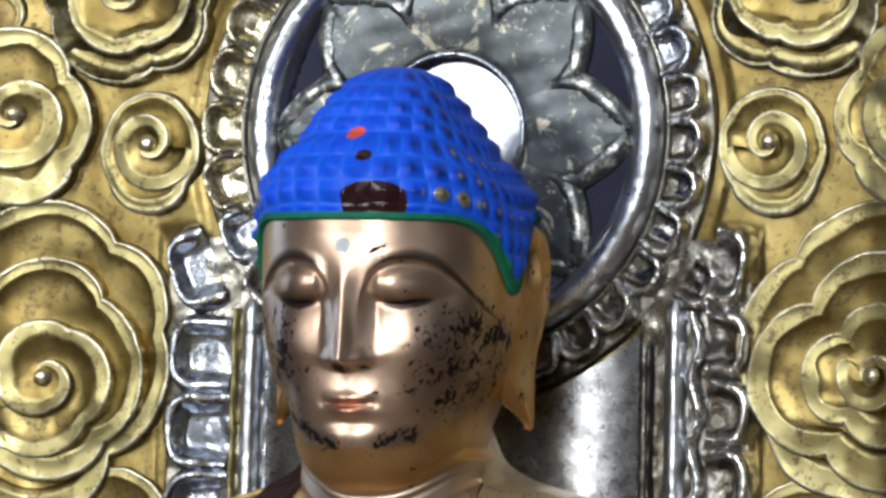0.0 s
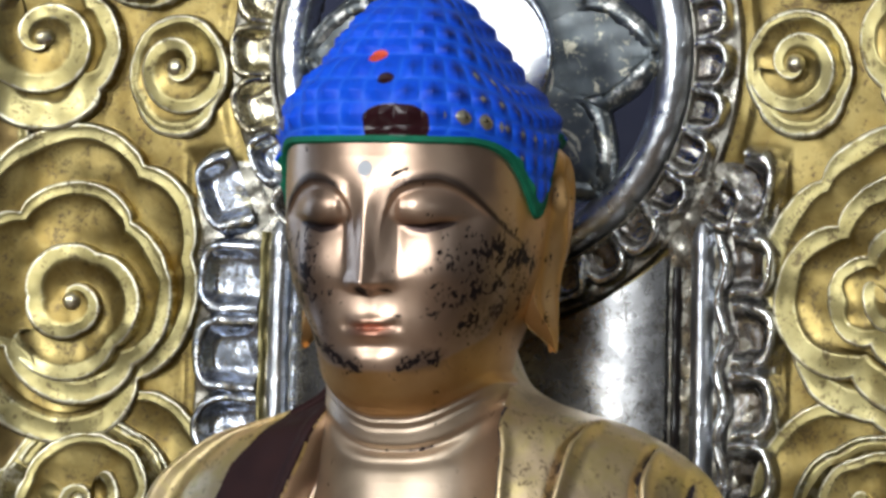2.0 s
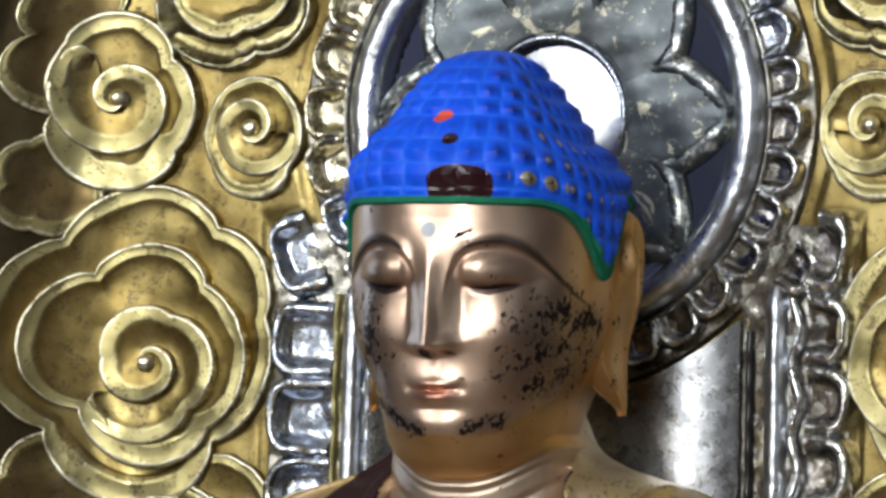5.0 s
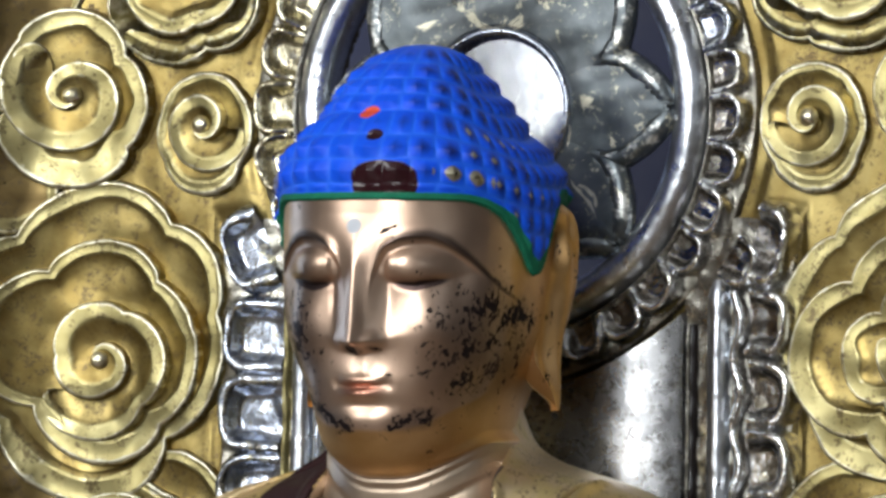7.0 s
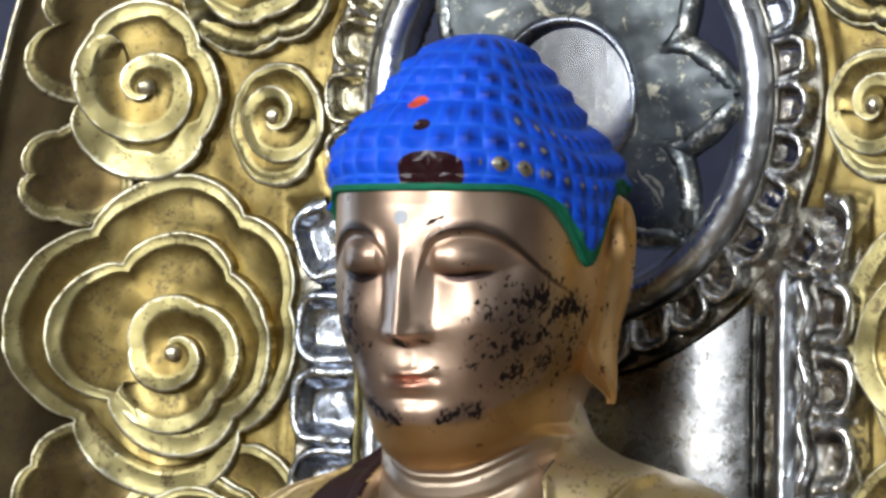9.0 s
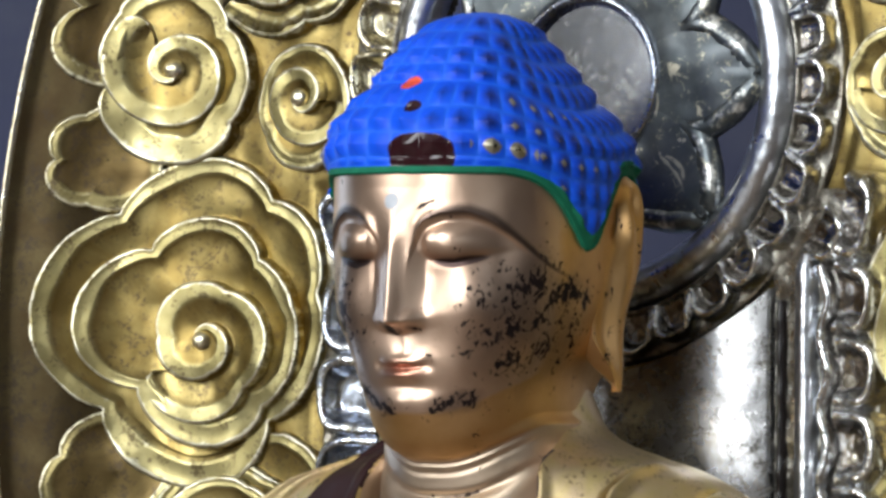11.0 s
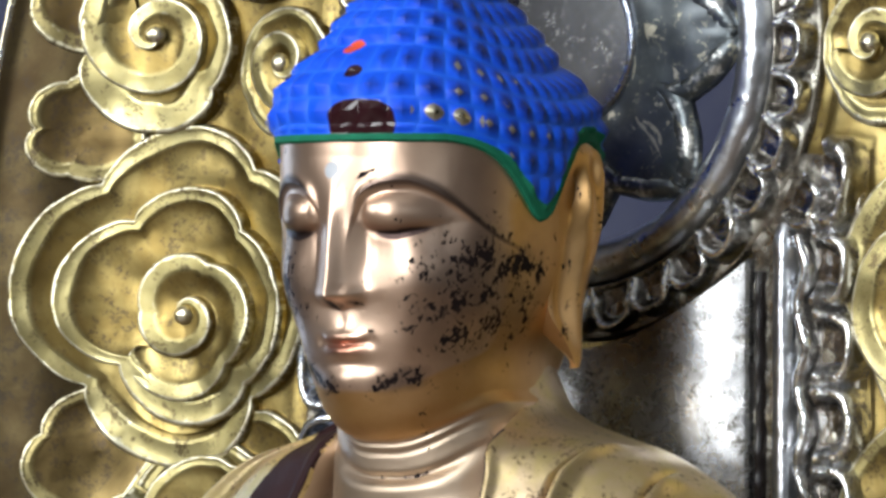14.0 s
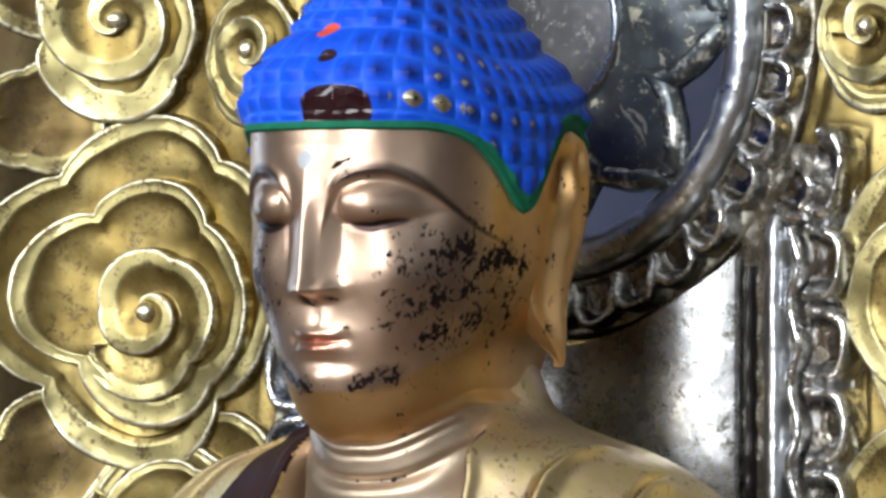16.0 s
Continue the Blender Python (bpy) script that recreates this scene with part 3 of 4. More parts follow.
def halo_petal(angle, material):
    """One petal of the lotus: broad, hollowed, with a raised curling edge and a small point."""
    s = np.linspace(0, 1, 26)[:, None]
    w = np.sign(np.linspace(-1, 1, 41)) * np.abs(np.linspace(-1, 1, 41)) ** 0.7
    w = w[None, :]
    r = 0.046 + 0.0575 * s
    half = np.interp(s, [0, 0.25, 0.42, 0.60, 0.78, 0.91, 1.0], [0.0185, 0.0262, 0.0300, 0.0278, 0.0200, 0.0108, 0.0012])
    px = r - 0.004 * w ** 2 * (1 - smooth(0.6, 1.0, s))
    pz = half * w
    x = px * math.cos(angle) - pz * math.sin(angle)
    z = px * math.sin(angle) + pz * math.cos(angle)
    inset = (1 - np.abs(w)) * half
    lip = np.exp(-((inset - 0.0018) / 0.0014) ** 2) * (1 - 0.5 * smooth(0.85, 1.0, s)) * smooth(0.28, 0.48, s)
    h = 0.0052 + 0.0026 * lip - 0.0022 * smooth(0.0012, 0.0, inset) + 0.0025 * np.sin(np.pi * s) + 0.0006 * np.exp(-(pz / 0.0016) ** 2) * smooth(0.6, 0.85, s) * (1 - smooth(0.9, 1.0, s)) + 0.0004 * ripple(x, z, 0.02, 31)
    return relief("halo_petal", x, CZ + z, h, material, marks={"edge": 0.55 * lip})


for k in range(8):
    petal = halo_petal(radians(45 * k), PETAL_SILVER)
    t = petal.modifiers.new("thickness", "SOLIDIFY")
    t.thickness, t.offset = 0.006, -1

a = np.linspace(0, 1, 30)[:, None]
disc = relief("halo_disc", 0.0025 + 0.0395 * a * np.cos(th), CZ - 0.001 + 0.0395 * a * np.sin(th), 0.0105 + 0.0006 * (1 - a * a) + 0.080 * 0.0395 * a * np.cos(th), DISC_SILVER, "flat silver disc with scratched leaf", wrap=True)
ring("disc_rim", 0.0435, 0.0040, 0.0125, SILVER)


def border_petal(x, z, top, length, width, angle, material, seed):
    """A border cup: a scoop with a thick rolled lip at its outer end and sides, open at its inner end."""
    rng = np.random.RandomState(seed)
    s = np.linspace(-1.04, 1.18, 41)[:, None]
    w = np.linspace(-1.15, 1.15, 43)[None, :]
    p = 2.5
    uneven = 0.05 * ripple(s + 3 * seed, w, 1.6, seed + 20)
    rr = (np.maximum(0, (s + 0.10) / 1.10) ** p + np.abs(w) ** p) ** (1 / p) + uneven
    lip = np.exp(-(np.abs(rr - 0.82) / 0.25) ** 2.6) * (0.35 + 0.65 * smooth(-1.0, 0.2, s))
    bowl = 0.06 + 0.20 * np.clip(s, -1, 1) * (1 - smooth(0.5, 0.8, rr))
    h = 0.0046 + top * np.maximum(bowl, 0.0) * (rr < 0.97) + top * 0.95 * lip - 0.008 * smooth(1.02, 1.20, rr)
    px = s * length / 2
    pz = w * width / 2 * (1 + rng.uniform(-0.06, 0.06))
    tilt = angle + rng.uniform(-0.07, 0.07)
    ca, sa = math.cos(tilt), math.sin(tilt)
    px = px + 0.0007 * ripple(px, pz, 0.03, seed)
    h = h * (1 + rng.uniform(-0.18, 0.18)) + 0.0004 * ripple(px, pz, 0.018, seed + 50)
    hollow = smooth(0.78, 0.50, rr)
    rubbed = 0.62 * np.exp(-((rr - 0.80) / 0.12) ** 2) + 0.25 * np.exp(-((rr - 1.06) / 0.08) ** 2)
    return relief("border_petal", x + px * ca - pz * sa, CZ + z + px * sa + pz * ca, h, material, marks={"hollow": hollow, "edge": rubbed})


# silver ground under the border, round the halo and down both sides
g = np.linspace(0, 1, 24)[:, None]
r = 0.1290 + 0.0265 * g
gx, gz = r * np.cos(th), r * np.sin(th)
crust = ripple(gx, gz, 0.022, 41)
relief("border_ground", HALO_X + gx, CZ + gz, 0.0042 + 0.0007 * crust - 0.006 * smooth(0.90, 1.0, g), GILT_SILVER, wrap=True, marks={"edge": 0.45 * smooth(0.1, 0.9, crust)})
for side in (-1, 1):
    xc_ = 0.1120 + 0.0655 * np.linspace(0, 1, 60)[None, :]
    zc_ = 0.80 + (CZ - 0.060 - 22 * np.maximum(0, xc_ - 0.148) ** 2 - 0.80) * np.linspace(0, 1, 300)[:, None]
    crust = ripple(xc_, zc_, 0.022, 43 + side)
    relief("border_ground", side * (xc_ + 0 * zc_), zc_ + 0 * xc_, 0.0040 + 0.0007 * crust - 0.006 * smooth(0.1745, 0.1775, xc_), GILT_SILVER, marks={"edge": 0.45 * smooth(0.1, 0.9, crust)})
ANGLES = [-88 + 10.7 * k for k in range(17)] + [101 + 13.0 * k for k in range(13)]
for k, turned in enumerate(ANGLES):
    a = radians(turned)
    dark = math.sin(a) < -0.5 or (math.cos(a) > 0.5 and math.sin(a) < 0.25)
    wide = 0.0265 if turned < 95 else 0.0325
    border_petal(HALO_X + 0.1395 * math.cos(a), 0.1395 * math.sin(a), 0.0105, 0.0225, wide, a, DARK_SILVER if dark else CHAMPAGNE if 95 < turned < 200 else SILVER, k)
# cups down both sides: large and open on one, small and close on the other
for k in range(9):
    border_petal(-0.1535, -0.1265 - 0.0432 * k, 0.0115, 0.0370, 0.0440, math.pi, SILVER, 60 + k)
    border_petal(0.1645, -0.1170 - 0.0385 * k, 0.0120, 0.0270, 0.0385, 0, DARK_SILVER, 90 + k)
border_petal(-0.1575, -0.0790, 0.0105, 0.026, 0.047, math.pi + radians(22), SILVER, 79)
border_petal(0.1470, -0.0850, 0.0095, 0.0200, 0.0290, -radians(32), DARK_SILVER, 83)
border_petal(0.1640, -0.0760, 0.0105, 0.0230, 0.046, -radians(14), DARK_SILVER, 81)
for side in (-1, 1):
    # half-round pillar with a leaf-shaped head, and the thin bars beside it; the right inner one is an added dark strip
    # for a shaded gap
    s = np.linspace(0.80, CZ - 0.094, 90)[:, None]
    a = np.linspace(0, np.pi, 13)[None, :]
    half = 0.0068 * np.clip((CZ - 0.090 - s) / 0.012, 0.05, 1) ** 0.5
    lean = 0.002 * (CZ - 0.09 - s) / 0.11
    relief("pillar", (-0.1205 - lean if side < 0 else 0.1325) + half * np.cos(a), s + 0 * a, half / 0.0068 * 0.0105 * np.sin(a) + 0.002, BRIGHT_SILVER, "polished silver half-round pillar")
    for name, off, hw, tp, z1, mm in (("inner_bar_or_gap", 0.1100 if side < 0 else 0.1175, 0.0030, 0.007, -0.118, SILVER if side < 0 else GAP_SHADE), ("outer_bar", 0.1310 if side < 0 else 0.1450, 0.0024 if side < 0 else 0.0048, 0.007 if side < 0 else 0.0105, -0.10, DARK_SILVER if side > 0 else GOLD)):
        s = np.linspace(0.80, CZ + z1, 160)[:, None]
        wave = (0.0004 if side < 0 else 0.0022) * np.sin((s - CZ + 0.117) * 2 * np.pi / 0.0385 + 1.6) if name == "outer_bar" else 0 * s
        relief(name, side * (off + wave + (0.002 if side < 0 else 0.0) * (CZ - 0.09 - s) / 0.11) + hw * np.cos(a), s + 0 * a, tp * np.sin(a) + 0.002 + 0.0006 * ripple(s, 0 * s, 0.02, 77), mm)

# bulging silver plate below the halo
z_lo = 0.80
uu = np.linspace(-1, 1, 161)[None, :]
xx = 0.002 + uu * 0.1130
arc = CZ - np.sqrt(np.maximum(0.1585 ** 2 - xx ** 2, 0))
tt = np.linspace(0, 1, 80)[:, None]
zz = z_lo + (arc - z_lo) * tt
relief("body_halo_plate", xx + 0 * zz, zz, 0.0227 - 5.6 * np.maximum(0, np.abs(xx) - 0.063) ** 2 - 0.016 * smooth(0.975, 1.0, np.abs(uu)) + 0.00015 * ripple(xx, zz, 0.03, 21), PLATE_SILVER, "smooth bulging silver plate")

# ---- statue: one mesh ----
HX, HY, YAW = 0.0205, -0.131, radians(3)

# z, half width, front depth, back depth, squareness
HEAD = [
    (1.035, 0.0620, 0.0540, 0.055, 2.0), (1.055, 0.0560, 0.0485, 0.054, 2.0), (1.072, 0.0520, 0.0475, 0.053, 2.0), (1.086, 0.0500, 0.0465, 0.052, 2.0), (1.0965, 0.0490, 0.0470, 0.052, 2.0), (1.0995, 0.0494, 0.0525, 0.053, 2.0),
    (1.103, 0.0502, 0.0605, 0.056, 2.0), (1.108, 0.0505, 0.0660, 0.058, 2.0), (1.115, 0.0505, 0.0696, 0.060, 2.0), (1.1225, 0.0510, 0.0716, 0.064, 2.05), (1.131, 0.0532, 0.0730, 0.068, 2.10), (1.140, 0.0562, 0.0750, 0.072, 2.15),
    (1.152, 0.0604, 0.0775, 0.076, 2.18), (1.170, 0.0640, 0.0805, 0.081, 2.2), (1.190, 0.0672, 0.0832, 0.085, 2.25), (1.210, 0.0684, 0.0855, 0.087, 2.2),
    (1.228, 0.0686, 0.0868, 0.088, 2.15), (1.2455, 0.0682, 0.0866, 0.088, 2.15)]
HAIRP = [
    (1.2455, 0.0695, 0.0885, 0.089, 2.3), (1.256, 0.0702, 0.0895, 0.090, 2.3), (1.268, 0.0683, 0.0880, 0.088, 2.25), (1.277, 0.0632, 0.0815, 0.083, 2.15),
    (1.2845, 0.0565, 0.0735, 0.076, 2.1), (1.2880, 0.0517, 0.0670, 0.069, 2.1), (1.2900, 0.0512, 0.0662, 0.068, 2.1), (1.2975, 0.0472, 0.0620, 0.063, 2.05), (1.306, 0.0413, 0.0550, 0.056, 2.0),
    (1.314, 0.0335, 0.0445, 0.045, 2.0), (1.3205, 0.0240, 0.0315, 0.032, 2.0), (1.3255, 0.0120, 0.0160, 0.016, 2.0), (1.3270, 0.0008, 0.0010, 0.001, 2.0)]
HAIRLINE = [(0, 1.2415), (36, 1.2415), (46, 1.2395), (55, 1.2345), (63, 1.2255), (70, 1.2150), (76, 1.2065), (80, 1.2045), (84, 1.2070), (90, 1.2170), (98, 1.2310), (108, 1.2420), (118, 1.2430), (135, 1.232), (180, 1.20)]


def section(phi, z, table, soft=0.0):
    if soft:
        up = smooth(1.132, 1.150, z)
        a, bf, bb, n = (round_table(z, table, c, soft) * (1 - up) + round_table(z, table, c, 0.016) * up for c in (1, 2, 3, 4))
    else:
        a, bf, bb, n = (soft_table(z, table, c) for c in (1, 2, 3, 4))
    s, c = np.sin(phi), np.cos(phi)
    b_ = np.where(c > 0, bf, bb)
    r = ((np.abs(s) / a) ** n + (np.abs(c) / b_) ** n + 1e-12) ** (-1 / n)
    return r * s, r * c


def gauss(u, z, cu, cz, su, sz):
    return np.exp(-((u - cu) / su) ** 2 - ((z - cz) / sz) ** 2)


BROW = [(0.0, 1.185), (0.0068, 1.1960), (0.0085, 1.2050), (0.0120, 1.2135), (0.0180, 1.2200), (0.0260, 1.2232), (0.0340, 1.2238), (0.0420, 1.2212), (0.0500, 1.2150), (0.0570, 1.2062), (0.0630, 1.1955), (0.0700, 1.1830)]


def brow_z(m):
    """Height of the brow's arc at a distance m from the middle line."""
    return soft_table(m, BROW, 1)


def slit_z(m):
    """Height of the closed eye's line."""
    return 1.1990 + 0.0026 * ((m - 0.0290) / 0.0150) ** 2 * (m < 0.029) + 0.0040 * np.clip((m - 0.029) / 0.016, 0, 1.3)


def face_relief(u, z):
    """How far the face stands forward of the plain head."""
    m = np.abs(u)
    d = np.zeros_like(u)
    bz = brow_z(m)
    inside = smooth(0.0060, 0.0165, m) * (1 - smooth(0.046, 0.062, m))
    # the forehead rolls over into the hollow of the eye
    d -= 0.0056 * smooth(-0.0004, 0.0060, bz - z) * smooth(1.166, 1.198, z) * inside
    d += 0.0004 * np.exp(-((z - bz - 0.0014) / 0.0022) ** 2) * smooth(0.009, 0.016, m) * (1 - smooth(0.052, 0.066, m))
    # full upper lid that overhangs the eye; the lower lid runs out into the cheek
    over = smooth(-0.0022, 0.0026, z - slit_z(m))
    lid = np.exp(-(((m - 0.0280) / 0.0175) ** 2 + ((z - 1.2085) / 0.0105) ** 2) ** 1.3) * smooth(0.0085, 0.0180, m)
    d += 0.0096 * lid * over
    low_lid = np.exp(-(((m - 0.0285) / 0.0200) ** 2 + ((z - 1.2020) / 0.0150) ** 2)) * smooth(0.0085, 0.0200, m)
    d += 0.0030 * low_lid * (1 - over)
    d -= 0.0012 * np.exp(-((z - slit_z(m) + 0.0008) / 0.0020) ** 2) * smooth(0.013, 0.021, m) * (1 - smooth(0.036, 0.045, m))
    # full cheek
    d += 0.0058 * gauss(m, z, 0.0420, 1.1800, 0.0190, 0.0190)
    # nose: a keen ridge from the brow to a small rounded tip, straight flanks
    t = np.clip((1.235 - z) / (1.235 - 1.1680), 0, 1)
    ridge = 0.0148 * t ** 1.05
    wide = 0.0036 + 0.0052 * (1 - smooth(0.0, 0.50, t)) + 0.0012 * t ** 2
    under = smooth(1.1614, 1.1688, z - 0.20 * m)
    d += ridge * (0.26 * np.exp(-np.sqrt(m * m + 0.0008 ** 2) / (0.80 * wide)) + 0.24 * np.exp(-(m / (0.95 * wide)) ** 2) + 0.34 * np.exp(-(m / (1.9 * wide)) ** 2) + 0.18 * np.exp(-(m / (3.8 * wide)) ** 2)) * under
    d += 0.0010 * gauss(m, z, 0.0, 1.1700, 0.0046, 0.0046)
    d += 0.0030 * gauss(m, z, 0.0082, 1.1692, 0.0042, 0.0048) * smooth(1.1620, 1.1670, z)
    # small full mouth
    d += 0.0042 * np.exp(-(m / 0.0175) ** 2.0) * np.exp(-((z - 1.1462) / 0.0110) ** 2)
    d -= 0.0005 * gauss(m, z, 0.0, 1.1565, 0.0024, 0.0040)
    d += 0.0017 * np.exp(-(m / 0.0100) ** 2) * np.exp(-((z - 1.1496) / 0.0026) ** 2)
    d += 0.0028 * np.exp(-(m / 0.0085) ** 2.0) * np.exp(-((z - 1.1420) / 0.0028) ** 2)
    line = 1.1460 + 0.0009 * (m / 0.0125) ** 2
    d -= 0.0013 * np.exp(-((z - line) / 0.0012) ** 2) * (1 - smooth(0.0095, 0.0140, m))
    d -= 0.0012 * gauss(m, z, 0.0138, 1.1475, 0.0030, 0.0032)
    d -= 0.0017 * np.exp(-(m / 0.0130) ** 2) * np.exp(-((z - 1.1365) / 0.0036) ** 2)
    # full jaw and chin
    d += 0.0036 * gauss(m, z, 0.0350, 1.1400, 0.0140, 0.0170)
    d += 0.0048 * gauss(m, z, 0.0, 1.1275, 0.0215, 0.0098)
    return d


def place(u, v, z):
    """From the statue's own left, front and height to the world."""
    c, s = math.cos(YAW), math.sin(YAW)
    return np.stack([HX + u * c + v * s, HY + u * s - v * c, z], -1)


pieces_v, pieces_f, pieces_m = [], [], []
masks = {k: [] for k in ("amber", "lips", "flake_shade", "urna", "knob", "groove", "tip", "jewel", "lacquer", "chest", "paint", "patina_shade")}
count = 0


def take(v, faces, index, **given):
    global count
    n = len(v.reshape(-1, 3))
    pieces_v.append(v.reshape(-1, 3))
    pieces_f.append(np.asarray(faces) + count)
    pieces_m.append(np.broadcast_to(index, (len(faces),)).astype(np.int32))
    for k in masks:
        masks[k].append(np.broadcast_to(np.asarray(given.get(k, 0.0), float), v.shape[:-1]).reshape(-1))
    count += n


# angles closer together over the front
ph = np.linspace(-1, 1, 641)
ph = np.pi * (0.45 * ph + 0.55 * ph ** 3)
ph = ph[:-1]
deg_ph = np.abs(np.degrees(ph))

# head below the hair
z = np.linspace(1.035, 1.2560, 540)[:, None] + 0 * ph[None, :]
P = ph[None, :] + 0 * z
# the jaw rises towards the ears
jaw_up = 0.019 * smooth(6, 72, np.degrees(np.abs(P))) * (1 - smooth(115, 150, np.degrees(np.abs(P))))
zq = z - jaw_up * smooth(1.055, 1.105, z) * (1 - smooth(1.138, 1.178, z))
u, v = section(P, zq, HEAD, 0.006)
front = smooth(0.25, 0.6, np.cos(P))
v = v + face_relief(u, z) * front
# neck: wider towards the shoulder that the robe covers, two soft rolls under the chin
u = u * (1 + np.where(u > 0, 0.10, 0.0) * smooth(1.106, 1.098, zq))
neck = smooth(0.0, 0.5, np.cos(P)) * np.exp(-(u / 0.042) ** 4)
for zr, dp, wd in ((1.0985, 0.0022, 0.0017), (1.0935, 0.0010, 0.0018), (1.0815, 0.0030, 0.0024)):
    k = 1 - dp * np.exp(-((zq - zr) / wd) ** 2) / 0.05 * neck + 0.5 * dp * np.exp(-((zq - zr + 0.0055) / 0.0040) ** 2) / 0.05 * neck
    u, v = u * k, v * k
m_ = np.abs(u)
bz = brow_z(m_)
line_w = 0.0006 + 0.0023 * smooth(0.009, 0.032, m_) * (1 - 0.75 * smooth(0.046, 0.066, m_))
brow_line = smooth(1.7, 0.3, np.abs(z - bz - 0.0002) / line_w) * smooth(0.0080, 0.0120, m_) * smooth(0.068, 0.062, m_) * (front > 0.2)
eye_open = smooth(1.45, 0.65, ((m_ - 0.0305) / 0.0125) ** 2 + ((z - slit_z(m_) + 0.0014) / 0.0024) ** 2) * (front > 0.3)
# eye_shade puts the shade under the overhanging lid into the colour
eye_shade = 0.45 * np.exp(-((z - slit_z(m_) + 0.0002) / 0.0050) ** 2) * np.exp(-((m_ - 0.0295) / 0.0135) ** 4) * (front > 0.3)
paint_and_shade = np.clip(np.maximum.reduce([0.80 * brow_line, 0.92 * eye_open, 1.0 * eye_shade]), 0, 1)
lips = np.exp(-(m_ / 0.0115) ** 4) * np.exp(-((z - 1.1456) / 0.0044) ** 4) * (front > 0.3) * 0.95
# reddish wash round the slits: eye paint and soft shade in one
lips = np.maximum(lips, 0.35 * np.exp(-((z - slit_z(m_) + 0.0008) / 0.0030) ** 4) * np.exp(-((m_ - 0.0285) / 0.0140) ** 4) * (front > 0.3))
urna = smooth(0.0044, 0.0038, np.hypot(u + 0.001, z - 1.2285)) * (front > 0.3)
side_deg = np.degrees(P)
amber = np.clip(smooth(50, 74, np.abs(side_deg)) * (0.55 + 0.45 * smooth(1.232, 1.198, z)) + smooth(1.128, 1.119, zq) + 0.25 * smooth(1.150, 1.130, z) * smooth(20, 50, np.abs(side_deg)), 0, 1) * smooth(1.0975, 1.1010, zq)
left_cheek = 0.92 * np.exp(-(((side_deg - 54) / 36) ** 2 + ((z - 1.171) / 0.039) ** 2) ** 2)
left_cheek = np.maximum(left_cheek, 1.15 * np.exp(-((side_deg - 73 - 250 * (1.186 - z)) / 9) ** 2 - ((z - 1.186) / 0.013) ** 2))
jaw = (1 + 0.08 * smooth(0, -10, side_deg)) * np.exp(-((zq - 1.1262 - 0.00022 * np.clip(-8 - side_deg, 0, 60)) / 0.0052) ** 2) * smooth(60, 40, np.abs(side_deg)) * (0.45 + 0.55 * smooth(4, 14, np.abs(side_deg - 2))) * smooth(40, 24, side_deg)
jaw = np.maximum(jaw, 0.95 * np.exp(-(((side_deg - 24) / 8) ** 2 + ((z - 1.1300) / 0.0062) ** 2) ** 1.5))
drip = 0.85 * np.exp(-((side_deg - 52) / 9) ** 2 - ((z - 1.146) / 0.018) ** 2)
right_cheek = 0.86 * np.exp(-(((side_deg + 42) / 26) ** 2 + ((z - 1.172) / 0.034) ** 2) ** 2)
streak = 1.25 * np.exp(-((z - 1.180) / 0.010) ** 2) * np.exp(-((side_deg - 81) / 4) ** 2)
flake_shade = np.clip(np.maximum.reduce([left_cheek, 1.12 * jaw, right_cheek, streak, drip]), 0, 1.5)
flake_shade = np.maximum(flake_shade, 1.7 * gauss(0.86 * (u - 0.0165) + 0.5 * (z - 1.2265), 0.86 * (z - 1.2265) - 0.5 * (u - 0.0165), 0.0, 0.0, 0.0052, 0.0011) * (front > 0.3))
nose_chip = 2.4 * gauss(u, z, -0.0030, 1.1650, 0.0050, 0.0024) + 1.6 * gauss(u, z, 0.0090, 1.1655, 0.0034, 0.0016) + 0.75 * gauss(u, z, 0.0150, 1.1520, 0.0026, 0.0022)
flake_shade = np.maximum(flake_shade, nose_chip * (front > 0.3))
flake_shade = np.maximum(flake_shade, 1.0 * np.exp(-((zq - 1.0815) / 0.0013) ** 2) * np.exp(-((u - 0.014) / 0.013) ** 2))
vv = place(u, v, z)
ff = faces_of(*z.shape, wrap=True)
# brown patina and the right cheek's shade, both put into the colour
patina_shade = smooth(-9, -24, side_deg) * smooth(1.118, 1.140, z) * smooth(1.222, 1.196, z) * (front > 0.05)
take(vv, ff, 0, patina_shade=patina_shade, paint=paint_and_shade, amber=amber, lips=lips, urna=urna, flake_shade=flake_shade, chest=smooth(1.1005, 1.0975, zq) * smooth(-0.2, 0.3, np.cos(P)))

# hair, two tiers of square curls; its lower edge follows the hairline
line = soft_table(deg_ph, HAIRLINE, 1)
rows = np.linspace(0, 1, 330)[:, None]
z = line[None, :] + (1.3270 - line[None, :]) * rows
P = ph[None, :] + 0 * z
# the tiers sink towards the sides
sag = 0.012 * smooth(18, 80, np.degrees(np.abs(P))) * (1 - 0.6 * smooth(100, 160, np.degrees(np.abs(P))))
top_z = z + sag * smooth(1.327, 1.300, z)
u, v = section(P, np.maximum(top_z, 1.2455), HAIRP)
u0, v0 = section(P, np.minimum(z, 1.2455), HEAD, 0.006)
low = smooth(1.2520, 1.2380, z)
out = 0.0030
k0 = 1 + out / np.hypot(u0, v0)
u, v = u * (1 - low) + u0 * k0 * low, v * (1 - low) + v0 * k0 * low
